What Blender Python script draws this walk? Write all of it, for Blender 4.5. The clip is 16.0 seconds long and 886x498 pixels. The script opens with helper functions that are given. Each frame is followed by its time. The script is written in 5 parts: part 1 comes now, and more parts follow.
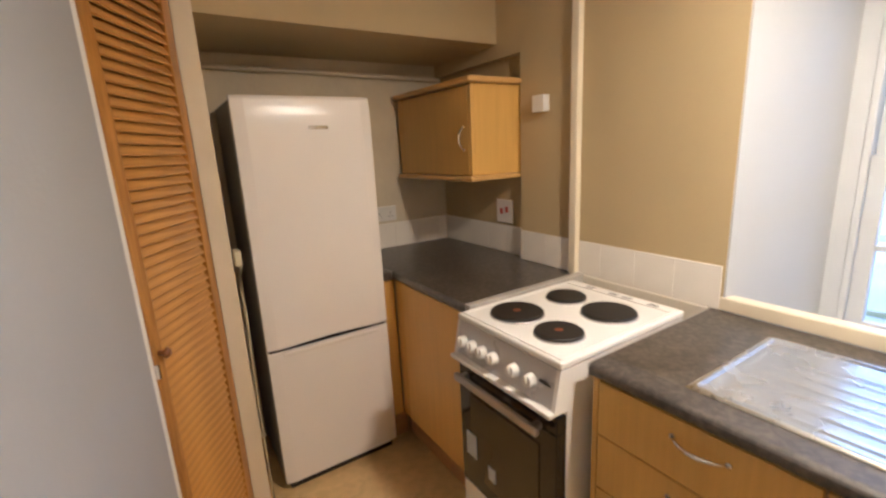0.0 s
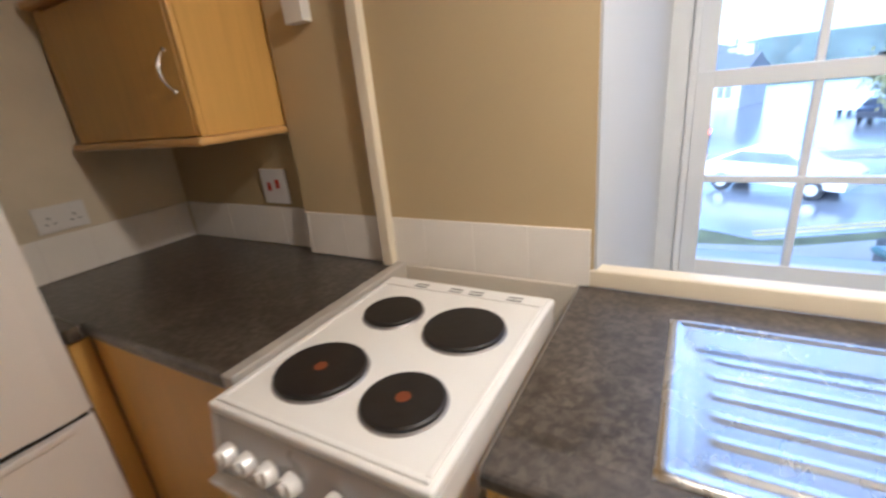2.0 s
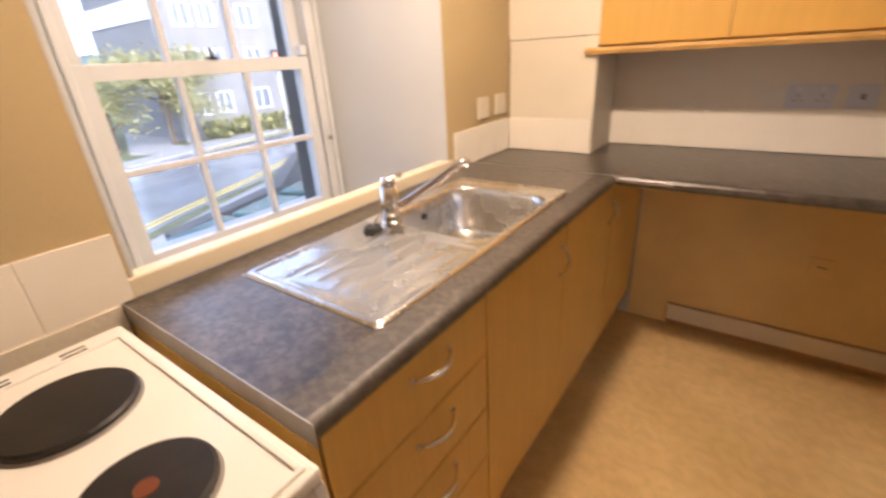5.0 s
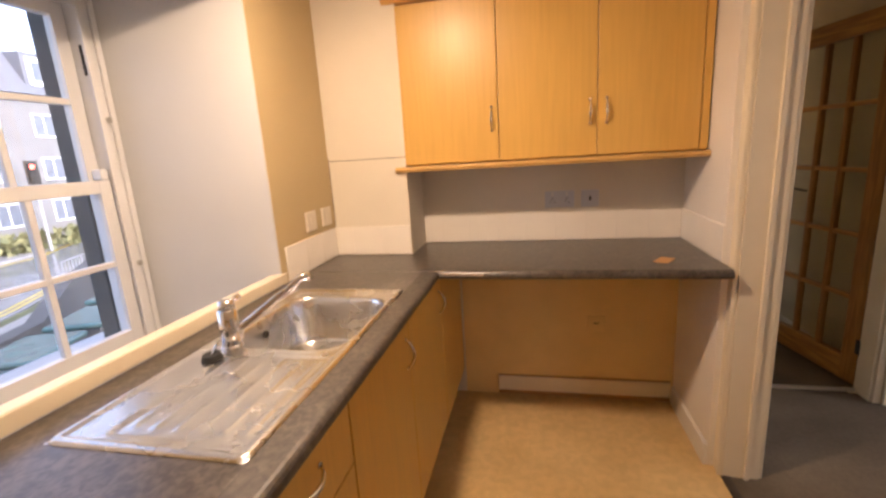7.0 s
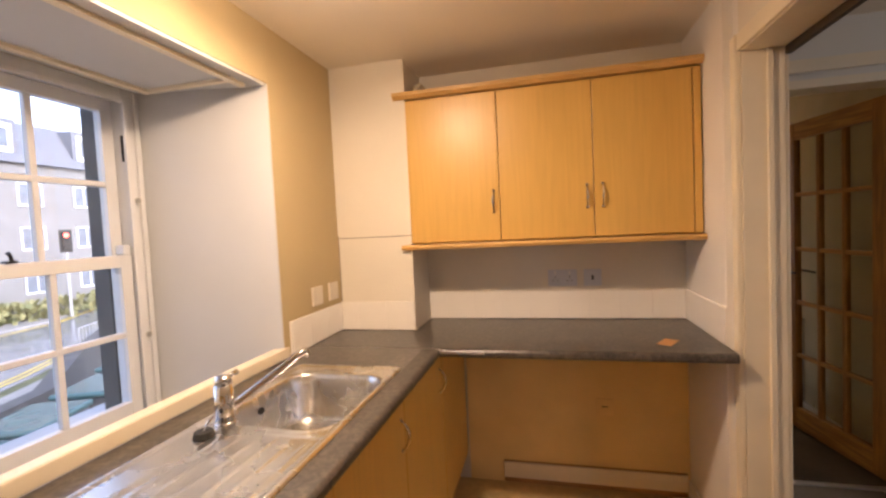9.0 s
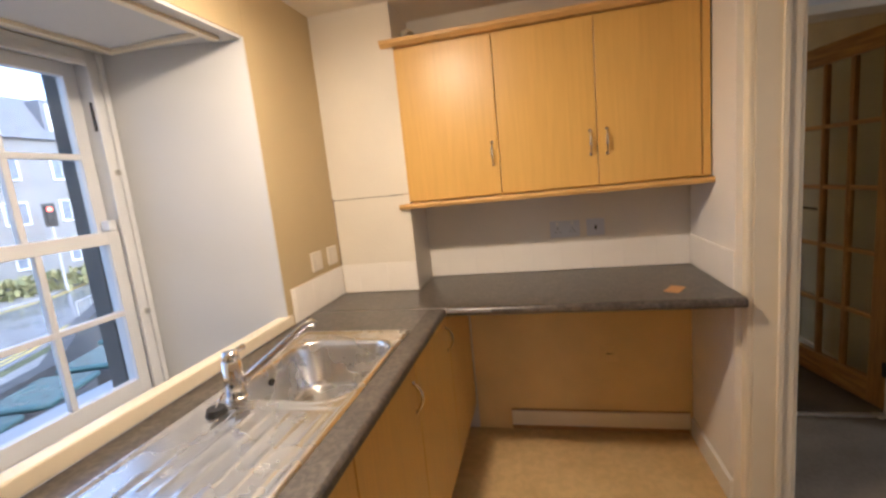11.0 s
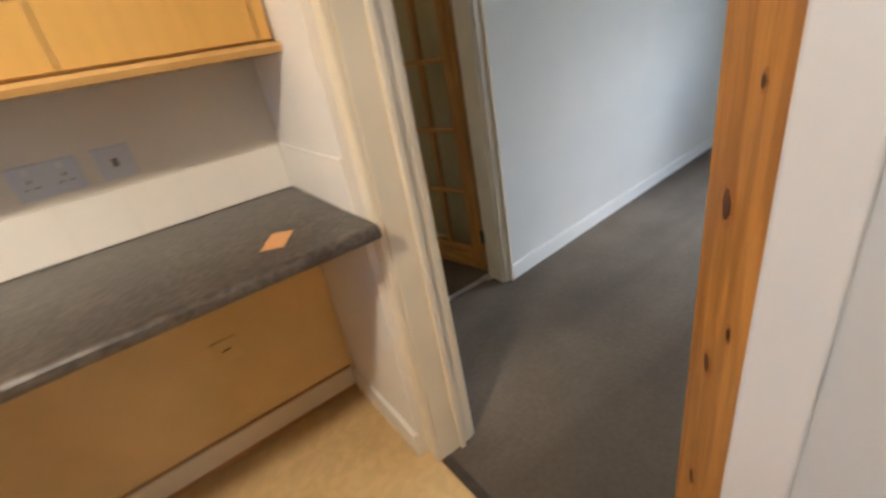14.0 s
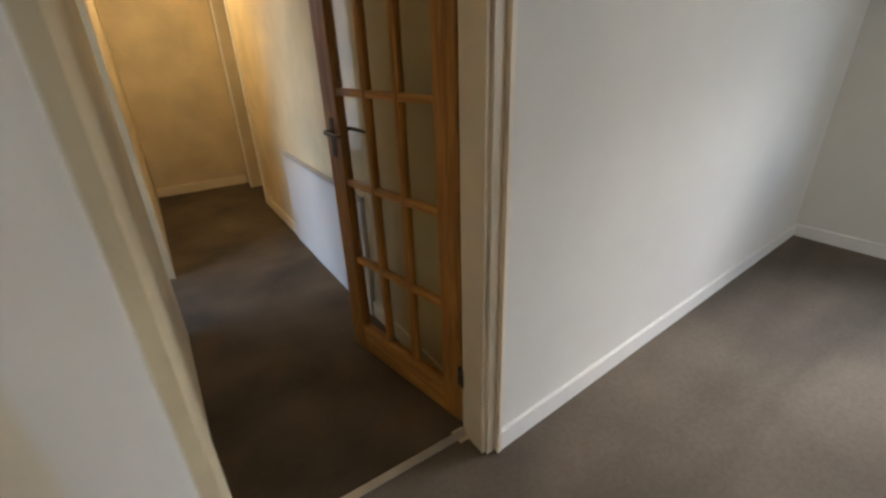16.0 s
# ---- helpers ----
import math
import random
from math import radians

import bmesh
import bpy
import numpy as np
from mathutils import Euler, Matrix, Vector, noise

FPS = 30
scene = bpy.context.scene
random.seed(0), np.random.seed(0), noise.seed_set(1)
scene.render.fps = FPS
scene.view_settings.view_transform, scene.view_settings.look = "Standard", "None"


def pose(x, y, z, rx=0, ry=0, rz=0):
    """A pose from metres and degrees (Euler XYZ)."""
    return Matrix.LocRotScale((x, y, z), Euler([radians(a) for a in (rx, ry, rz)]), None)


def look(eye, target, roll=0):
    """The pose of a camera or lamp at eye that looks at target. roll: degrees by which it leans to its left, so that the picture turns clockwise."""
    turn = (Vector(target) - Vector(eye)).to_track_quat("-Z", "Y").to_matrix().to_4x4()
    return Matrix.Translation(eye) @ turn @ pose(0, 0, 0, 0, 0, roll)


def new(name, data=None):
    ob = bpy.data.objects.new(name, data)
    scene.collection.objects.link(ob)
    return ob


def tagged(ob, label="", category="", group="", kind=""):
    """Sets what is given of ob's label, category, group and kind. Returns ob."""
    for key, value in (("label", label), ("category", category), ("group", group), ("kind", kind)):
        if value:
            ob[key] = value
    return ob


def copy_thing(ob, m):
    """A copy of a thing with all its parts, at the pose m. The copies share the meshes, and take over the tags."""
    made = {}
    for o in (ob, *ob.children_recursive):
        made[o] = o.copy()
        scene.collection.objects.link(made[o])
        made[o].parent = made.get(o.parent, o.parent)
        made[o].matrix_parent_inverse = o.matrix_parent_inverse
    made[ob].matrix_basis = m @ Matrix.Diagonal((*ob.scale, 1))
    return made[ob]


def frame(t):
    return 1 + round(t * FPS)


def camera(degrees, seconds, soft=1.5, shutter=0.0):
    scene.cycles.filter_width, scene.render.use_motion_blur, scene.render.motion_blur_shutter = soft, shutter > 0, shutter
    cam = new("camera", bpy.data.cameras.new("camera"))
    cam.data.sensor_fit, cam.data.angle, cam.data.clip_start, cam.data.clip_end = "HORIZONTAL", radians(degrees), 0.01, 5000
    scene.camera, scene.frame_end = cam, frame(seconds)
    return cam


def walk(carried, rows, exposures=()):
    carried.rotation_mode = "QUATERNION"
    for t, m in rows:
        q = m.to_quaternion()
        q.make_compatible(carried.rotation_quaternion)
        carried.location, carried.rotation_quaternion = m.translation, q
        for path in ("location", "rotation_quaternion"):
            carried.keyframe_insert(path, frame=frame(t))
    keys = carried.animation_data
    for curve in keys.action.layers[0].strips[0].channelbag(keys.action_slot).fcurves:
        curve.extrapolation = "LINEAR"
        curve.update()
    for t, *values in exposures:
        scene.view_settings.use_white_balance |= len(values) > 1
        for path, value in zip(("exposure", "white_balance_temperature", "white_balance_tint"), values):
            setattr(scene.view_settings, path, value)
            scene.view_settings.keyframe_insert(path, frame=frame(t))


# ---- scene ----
cam = camera(91.2, 16.0, soft=2.5, shutter=0.5)
PATH = [
    (0, (2.648, 2.754, 1.458), (3.689, 4.402, 1.011), -2.9),
    (0.5, (2.778, 2.81, 1.469), (3.76, 4.487, 0.993), -1.4),
    (1, (2.885, 2.888, 1.437), (3.955, 4.493, 0.909), -1.0),
    (1.5, (3.007, 3.049, 1.407), (4.395, 4.37, 0.832), -3.8),
    (2, (3.1, 3.206, 1.386), (4.718, 4.166, 0.707), -5.7),
    (2.2, (3.135, 3.181, 1.346), (4.82, 4.054, 0.716), -3.0),
    (2.5, (3.118, 3.297, 1.344), (4.937, 3.764, 0.656), -2.7),
    (3, (3.118, 3.363, 1.359), (4.955, 3.451, 0.573), -4.9),
    (3.5, (3.181, 3.439, 1.328), (4.993, 3.018, 0.593), -3.3),
    (4, (3.196, 3.528, 1.348), (4.772, 2.596, 0.543), -5.3),
    (4.5, (3.15, 3.587, 1.348), (4.51, 2.352, 0.558), -3.4),
    (5, (3.088, 3.649, 1.336), (4.181, 2.182, 0.529), -3.4),
    (5.2, (3.052, 3.678, 1.33), (4.047, 2.156, 0.497), -4.3),
    (7.3, (3.093, 3.752, 1.392), (3.492, 1.818, 1.069), -3.2),
    (7.5, (3.071, 3.755, 1.39), (3.488, 1.816, 1.131), -3.0),
    (8, (3.069, 3.77, 1.419), (3.485, 1.819, 1.276), -2.8),
    (8.2, (3.04, 3.771, 1.413), (3.483, 1.823, 1.316), -2.5),
    (10.3, (3.017, 3.787, 1.423), (3.523, 1.855, 1.324), -3.1),
    (10.5, (3.009, 3.773, 1.427), (3.539, 1.85, 1.28), -3.6),
    (11, (3.075, 3.729, 1.431), (3.528, 1.806, 1.122), -5.8),
    (11.5, (3.093, 3.699, 1.412), (3.447, 1.79, 0.929), -7.4),
    (12, (3.074, 3.658, 1.39), (3.311, 1.811, 0.66), -8.7),
    (12.5, (3.009, 3.517, 1.313), (2.967, 1.694, 0.493), -7.9),
    (13, (2.914, 3.301, 1.314), (2.631, 1.512, 0.466), -9.0),
    (13.5, (2.834, 3.113, 1.301), (2.347, 1.402, 0.388), -9.3),
    (13.8, (2.805, 3.0, 1.289), (2.012, 1.406, 0.418), -9.2),
    (14.2, (2.737, 2.859, 1.284), (1.672, 1.421, 0.396), -11.9),
    (14.5, (2.67, 2.778, 1.28), (1.524, 1.396, 0.402), -11.3),
    (14.8, (2.548, 2.647, 1.27), (1.39, 1.232, 0.45), -10.8),
    (15, (2.446, 2.599, 1.289), (1.372, 1.119, 0.479), -10.1),
    (15.5, (2.26, 2.351, 1.318), (1.274, 0.803, 0.523), -6.0),
    (16, (2.099, 2.181, 1.311), (1.115, 0.658, 0.467), -1.9),
]
# seconds, stops, kelvin, tint
EXPOSURES = [(0, 3.02, 5000, 14), (1.5, 2.97, 5000, 14), (2.5, 2.25, 4400, 13), (3.0, 2.03, 4500, 14), (3.5, 1.85, 4900, 18), (4.2, 2.27, 5300, 19), (5, 2.87, 5900, 22), (7.5, 2.72, 6300, 27), (10.5, 2.68, 5700, 20), (11, 2.65, 5400, 17), (11.5, 2.62, 5500, 18), (12.5, 2.77, 5700, 16), (13.5, 3.09, 5400, 12), (14, 3.19, 5100, 10), (15, 3.3, 5100, 10), (16, 3.15, 5600, 12)]
walk(cam, [(t, look(eye, target, roll)) for t, eye, target, roll in PATH], EXPOSURES)

# ---- world, sun and lamps ----
SUN_TURN, SUN_HEIGHT = radians(-72), radians(30)
world = bpy.data.worlds.new("world")
scene.world = world
world.use_nodes = True
wn = world.node_tree
sky = wn.nodes.new("ShaderNodeTexSky")
sky.sky_type, sky.sun_disc = "NISHITA", False
sky.sun_elevation, sky.sun_rotation = SUN_HEIGHT, SUN_TURN
sky.dust_density, sky.air_density, sky.ozone_density = 2.0, 1.0, 1.5
pale = wn.nodes.new("ShaderNodeHueSaturation")
pale.inputs["Saturation"].default_value = 0.7
wn.links.new(sky.outputs["Color"], pale.inputs["Color"])
wn.links.new(pale.outputs["Color"], wn.nodes["Background"].inputs["Color"])
wn.nodes["Background"].inputs["Strength"].default_value = 0.12

sun = new("sun", bpy.data.lights.new("sun", "SUN"))
sun.data.energy, sun.data.angle, sun.data.color = 0.5, radians(30), (1, 0.97, 0.94)
sun.matrix_world = look((math.sin(SUN_TURN) * 20, math.cos(SUN_TURN) * 20, 20 * math.tan(SUN_HEIGHT)), (0, 0, 0))


def lamp(name, place, watts, colour, radius):
    ob = new(name, bpy.data.lights.new(name, "POINT"))
    ob.data.energy, ob.data.color, ob.data.shadow_soft_size = watts, colour, radius
    ob.location = place
    return ob


KITCHEN_LAMP = (3.60, 2.75, 2.15)
lamp("kitchen_bulb", KITCHEN_LAMP, 2.0, (1.0, 0.76, 0.47), 0.08)
# Extra disc lamp at the bulb, added to push more light downwards.
down = new("kitchen_added_downlight", bpy.data.lights.new("kitchen_added_downlight", "AREA"))
down.data.shape, down.data.size, down.data.energy, down.data.color = "DISK", 0.15, 3.7, (1.0, 0.76, 0.47)
down.location = (KITCHEN_LAMP[0], KITCHEN_LAMP[1], KITCHEN_LAMP[2] + 0.01)
lamp("hall_bulb", (1.95, -1.75, 2.05), 2.4, (1.0, 0.70, 0.32), 0.05)
# Fill lamp added to brighten the living room; its window is unseen and assumed.
day = new("living_room_fill_light", bpy.data.lights.new("living_room_fill_light", "AREA"))
day.data.shape, day.data.size, day.data.size_y, day.data.energy, day.data.color = "RECTANGLE", 1.5, 1.2, 2.3, (1.0, 0.985, 0.95)
day.matrix_world = look((-0.4, 4.58, 1.45), (-0.4, 0, 1.3))
side = new("side_room_window_light", bpy.data.lights.new("side_room_window_light", "AREA"))
side.data.shape, side.data.size, side.data.size_y, side.data.energy, side.data.color = "RECTANGLE", 0.55, 0.6, 1.5, (1.0, 0.94, 0.82)
side.matrix_world = look((4.2, 0.12, 1.95), (1.6, -0.6, 0.0))


# ---- materials ----
def material(name, colour, rough=0.6, metal=0.0, vary=0.08, scale=6.0, bump=0.0, bump_scale=60.0, tint=None, stretch=(1, 1, 1), coat=0.0, second=None):
    m = bpy.data.materials.new(name)
    m.use_nodes = True
    n, l = m.node_tree.nodes, m.node_tree.links
    b = n["Principled BSDF"]
    b.inputs["Roughness"].default_value, b.inputs["Metallic"].default_value = rough, metal
    b.inputs["Coat Weight"].default_value = coat
    co = n.new("ShaderNodeTexCoord")
    mp = n.new("ShaderNodeMapping")
    mp.inputs["Scale"].default_value = stretch
    l.new(co.outputs["Object"], mp.inputs["Vector"])
    large = n.new("ShaderNodeTexNoise")
    large.inputs["Scale"].default_value, large.inputs["Detail"].default_value = scale, 5
    l.new(mp.outputs["Vector"], large.inputs["Vector"])
    ramp = n.new("ShaderNodeValToRGB")
    ramp.color_ramp.elements[0].position, ramp.color_ramp.elements[1].position = 0.3, 0.7
    lo = tint if tint else tuple(c * (1 - vary) for c in colour)
    hi = second if second else tuple(min(1, c * (1 + vary)) for c in colour)
    ramp.color_ramp.elements[0].color, ramp.color_ramp.elements[1].color = (*lo, 1), (*hi, 1)
    l.new(large.outputs["Fac"], ramp.inputs["Fac"])
    l.new(ramp.outputs["Color"], b.inputs["Base Color"])
    rr = n.new("ShaderNodeMapRange")
    rr.inputs["To Min"].default_value, rr.inputs["To Max"].default_value = max(0.02, rough * 0.85), min(1, rough * 1.15)
    l.new(large.outputs["Fac"], rr.inputs["Value"])
    l.new(rr.outputs["Result"], b.inputs["Roughness"])
    if bump:
        fine = n.new("ShaderNodeTexNoise")
        fine.inputs["Scale"].default_value, fine.inputs["Detail"].default_value = bump_scale, 4
        l.new(mp.outputs["Vector"], fine.inputs["Vector"])
        bp = n.new("ShaderNodeBump")
        bp.inputs["Strength"].default_value, bp.inputs["Distance"].default_value = bump, 0.01
        l.new(fine.outputs["Fac"], bp.inputs["Height"])
        l.new(bp.outputs["Normal"], b.inputs["Normal"])
    return m


def fleck(name, dark, light, rough, scale, bump=0.1, grain=0.35, fine=5):
    """Two-scale mottle, for worktops and carpet."""
    m = material(name, light, rough, vary=0.1, scale=scale, bump=bump, bump_scale=scale * 6, tint=dark)
    n, l = m.node_tree.nodes, m.node_tree.links
    b = n["Principled BSDF"]
    first = b.inputs["Base Color"].links[0].from_socket
    small = n.new("ShaderNodeTexNoise")
    small.inputs["Scale"].default_value, small.inputs["Detail"].default_value = scale * fine, 8
    small.inputs["Distortion"].default_value = 0.6
    l.new(n["Texture Coordinate"].outputs["Object"], small.inputs["Vector"])
    r = n.new("ShaderNodeValToRGB")
    r.color_ramp.elements[0].position, r.color_ramp.elements[1].position = 0.38, 0.62
    r.color_ramp.elements[0].color, r.color_ramp.elements[1].color = (1 - grain, 1 - grain, 1 - grain, 1), (1 + grain * 0.7, 1 + grain * 0.68, 1 + grain * 0.65, 1)
    l.new(small.outputs["Fac"], r.inputs["Fac"])
    mix = n.new("ShaderNodeMix")
    mix.data_type, mix.blend_type = "RGBA", "MULTIPLY"
    mix.inputs["Factor"].default_value = 1
    l.new(first, mix.inputs["A"])
    l.new(r.outputs["Color"], mix.inputs["B"])
    l.new(mix.outputs["Result"], b.inputs["Base Color"])
    return m


def wood(name, dark, light, rough, stretch, coat=0.1, bump=0.05, rings=0.0):
    """Straight grain along the axis with the smallest stretch."""
    m = material(name, light, rough, scale=3.0, bump=bump, bump_scale=30, tint=dark, stretch=stretch, coat=coat)
    if rings:
        n, l = m.node_tree.nodes, m.node_tree.links
        b = n["Principled BSDF"]
        first = b.inputs["Base Color"].links[0].from_socket
        mp = n.new("ShaderNodeMapping")
        mp.inputs["Scale"].default_value = tuple(1.0 if v == max(stretch) else 0.10 for v in stretch)
        l.new(n["Texture Coordinate"].outputs["Object"], mp.inputs["Vector"])
        wave = n.new("ShaderNodeTexNoise")
        wave.inputs["Scale"].default_value, wave.inputs["Detail"].default_value, wave.inputs["Distortion"].default_value = 55, 3, 0.4
        l.new(mp.outputs["Vector"], wave.inputs["Vector"])
        r = n.new("ShaderNodeValToRGB")
        r.color_ramp.elements[0].position, r.color_ramp.elements[1].position = 0.42, 0.60
        r.color_ramp.elements[0].color, r.color_ramp.elements[1].color = (1 - rings, 1 - rings * 1.15, 1 - rings * 1.3, 1), (1, 1, 1, 1)
        l.new(wave.outputs["Fac"], r.inputs["Fac"])
        mix = n.new("ShaderNodeMix")
        mix.data_type, mix.blend_type = "RGBA", "MULTIPLY"
        mix.inputs["Factor"].default_value = 1
        l.new(first, mix.inputs["A"])
        l.new(r.outputs["Color"], mix.inputs["B"])
        l.new(mix.outputs["Result"], b.inputs["Base Color"])
    return m


M_WALL = material("kitchen_wall_paint", (0.495, 0.385, 0.205), 0.75, vary=0.04, scale=2.5, bump=0.05, bump_scale=70)
M_WALLN = material("alcove_wall_paint", (0.66, 0.57, 0.41), 0.75, vary=0.08, scale=4, bump=0.35, bump_scale=18)
M_PALE = material("pale_wall_paint", (0.72, 0.66, 0.55), 0.75, vary=0.04, scale=3, bump=0.12, bump_scale=80)
# White wall greyed: the weaker lamplight there is put into its colour.
M_DIMWALL = material("dimmed_side_wall_paint", (0.38, 0.385, 0.395), 0.75, vary=0.04, scale=2, bump=0.15, bump_scale=60)
# M_PALE made lighter; the window's light on the end wall is in the colour.
M_LITWALL = material("window_lit_wall_paint", (0.79, 0.745, 0.68), 0.7, vary=0.03, scale=3, bump=0.06, bump_scale=80)
M_SWITCH = material("yellowed_switch_plastic", (0.68, 0.61, 0.49), 0.4, vary=0.02)
# Tan colour stands for warm light bounced off the floor.
M_BOUNCE = material("bounce_tinted_plaster", (0.76, 0.55, 0.24), 0.8, vary=0.07, scale=4, bump=0.1)
M_WHITEWALL = material("living_room_wall_paint", (0.68, 0.655, 0.585), 0.8, vary=0.03, scale=3, bump=0.12, bump_scale=90)
M_HALL = material("hall_wall_paint", (0.62, 0.52, 0.33), 0.8, vary=0.14, scale=3, bump=0.1)
M_CEIL = material("ceiling_paint", (0.80, 0.73, 0.61), 0.85, vary=0.03, scale=2, bump=0.05)
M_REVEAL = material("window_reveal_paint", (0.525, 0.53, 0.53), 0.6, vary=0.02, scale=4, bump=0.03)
M_FILLER = material("dirty_filler", (0.33, 0.25, 0.16), 0.8, vary=0.4, scale=30)
M_GLOSS = material("white_gloss_paint", (0.80, 0.78, 0.72), 0.3, vary=0.03, scale=5, bump=0.02)
M_CREAM = material("cream_gloss_paint", (0.76, 0.67, 0.50), 0.35, vary=0.05, scale=5, bump=0.04)
# White gloss darkened to imitate the dim light beside the doorway.
M_DIMGLOSS = material("dimmed_white_gloss_paint", (0.48, 0.48, 0.495), 0.35, vary=0.03, scale=5, bump=0.02)
M_SASH = material("sash_paint", (0.66, 0.67, 0.68), 0.35, vary=0.03, scale=8)
M_TILE = material("white_tile_glaze", (0.85, 0.80, 0.72), 0.18, vary=0.02, scale=8)
M_GROUT = material("grout", (0.76, 0.71, 0.64), 0.7, vary=0.05, scale=30)
M_BEECH = wood("beech_laminate", (0.628, 0.374, 0.084), (0.640, 0.382, 0.088), 0.36, (22, 22, 1.0), bump=0.0, coat=0.0, rings=0.025)
M_BEECH_DARK = wood("beech_edge_moulding", (0.56, 0.335, 0.10), (0.62, 0.375, 0.12), 0.35, (3, 3, 3))
# Plinth brown, used again for painted shade along the skirting.
M_PLINTH_AND_SHADE = wood("beech_plinth_and_gap_shade", (0.36, 0.19, 0.07), (0.45, 0.25, 0.10), 0.5, (1, 1, 9))
M_INSIDE = material("melamine_inside", (0.45, 0.36, 0.25), 0.6)
M_TOP = fleck("dark_slate_laminate", (0.046, 0.038, 0.031), (0.088, 0.074, 0.061), 0.31, 16, 0.02, 0.50, 4)
M_TOPROLL = fleck("dark_slate_laminate_roll", (0.042, 0.034, 0.027), (0.076, 0.062, 0.050), 0.5, 16, 0.02, 0.45, 4)
for m in (M_TOP, M_TOPROLL):
    m.node_tree.nodes["Principled BSDF"].inputs["Specular IOR Level"].default_value = 0.9
M_STRIP = material("aluminium_strip", (0.55, 0.53, 0.50), 0.42, metal=0.8, vary=0.1, scale=12)
M_TRIMSTRIP = material("dull_pale_trim", (0.50, 0.47, 0.42), 0.45, metal=0.3, vary=0.12, scale=14)
M_STEEL = material("brushed_steel", (0.71, 0.70, 0.68), 0.27, metal=1.0, vary=0.0, scale=10)
M_THRESH = material("dark_threshold", (0.05, 0.038, 0.028), 0.5, vary=0.2, scale=20)
M_CHROME = material("chrome", (0.75, 0.75, 0.76), 0.08, metal=1.0, vary=0.02)
M_NICKEL = material("satin_nickel", (0.74, 0.72, 0.68), 0.2, metal=1.0, vary=0.04)
M_BLACKMETAL = material("blackened_metal", (0.03, 0.028, 0.026), 0.5, metal=0.4, vary=0.2)
M_BRONZE = material("dark_bronze", (0.12, 0.10, 0.075), 0.35, metal=0.9, vary=0.1)
M_RUBBER = material("black_rubber", (0.02, 0.02, 0.02), 0.6)
M_ENAMEL = material("white_enamel", (0.80, 0.78, 0.74), 0.2, vary=0.015, scale=5)
M_FRIDGE = material("white_fridge_steel", (0.84, 0.79, 0.74), 0.26, vary=0.01, scale=3, bump=0.01, bump_scale=120)
# Near-black colour stands for the shadow on the fridge's side.
M_FRIDGESHADE = material("fridge_side_shaded", (0.12, 0.11, 0.10), 0.5, vary=0.05)
M_GREYPANEL = material("grey_control_panel", (0.42, 0.41, 0.40), 0.35, metal=0.2, vary=0.03)
M_RING = material("dull_trim_ring", (0.38, 0.36, 0.34), 0.5, metal=0.9, vary=0.1)
M_PANEL = material("silver_control_panel", (0.56, 0.55, 0.54), 0.28, metal=0.15, vary=0.02)
M_HOTPLATE = material("black_hotplate", (0.022, 0.019, 0.017), 0.5, metal=0.3, vary=0.25, scale=20, bump=0.05)
M_REDSPOT = material("red_enamel_spot", (0.17, 0.045, 0.015), 0.4)
M_DARKGLASS = material("dark_oven_glass", (0.02, 0.017, 0.012), 0.06, vary=0.1)
M_OVENIN = material("oven_window_tint", (0.055, 0.04, 0.018), 0.12, vary=0.2, scale=3)
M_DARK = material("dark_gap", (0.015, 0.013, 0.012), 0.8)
M_PLASTIC = material("white_socket_plastic", (0.74, 0.71, 0.66), 0.35, vary=0.01)
M_PLATE = material("grey_white_plate", (0.58, 0.60, 0.64), 0.3, vary=0.03)
M_REDROCKER = material("red_rocker", (0.45, 0.03, 0.02), 0.35)
M_VINYL = fleck("straw_vinyl_floor", (0.57, 0.395, 0.167), (0.64, 0.455, 0.207), 0.42, 3, 0.03, 0.07, 8)
M_CARPET = fleck("grey_brown_carpet", (0.066, 0.050, 0.032), (0.150, 0.119, 0.082), 0.95, 0.9, 0.12, 0.09, 60)


def streaks(m, turn, stretch, amount, darken=0.0):
    """Broad streaks over a carpet's colour: painted sheen together with worn tracks."""
    n, l = m.node_tree.nodes, m.node_tree.links
    b = n["Principled BSDF"]
    first = b.inputs["Base Color"].links[0].from_socket
    mp = n.new("ShaderNodeMapping")
    mp.inputs["Rotation"].default_value, mp.inputs["Scale"].default_value = (0, 0, turn), stretch
    l.new(n["Texture Coordinate"].outputs["Object"], mp.inputs["Vector"])
    t = n.new("ShaderNodeTexNoise")
    t.inputs["Scale"].default_value, t.inputs["Detail"].default_value, t.inputs["Distortion"].default_value = 1.0, 3, 0.5
    l.new(mp.outputs["Vector"], t.inputs["Vector"])
    r = n.new("ShaderNodeMapRange")
    r.inputs["From Min"].default_value, r.inputs["From Max"].default_value = 0.40, 0.62
    r.inputs["To Min"].default_value, r.inputs["To Max"].default_value = 1 - darken, 1 + amount
    l.new(t.outputs["Fac"], r.inputs["Value"])
    v = n.new("ShaderNodeVectorMath")
    v.operation = "SCALE"
    l.new(first, v.inputs[0])
    l.new(r.outputs["Result"], v.inputs["Scale"])
    l.new(v.outputs["Vector"], b.inputs["Base Color"])


# Pale streaks imitate the window's sheen on the living room carpet.
streaks(M_CARPET, radians(-20), (0.55, 1.7, 1), 0.42, 0.12)
M_CARPET_HALL = fleck("brown_hall_carpet", (0.045, 0.033, 0.020), (0.115, 0.085, 0.05), 0.95, 2.2, 0.3, 0.10, 60)
streaks(M_CARPET_HALL, radians(80), (0.7, 1.6, 1), 0.2, 0.08)
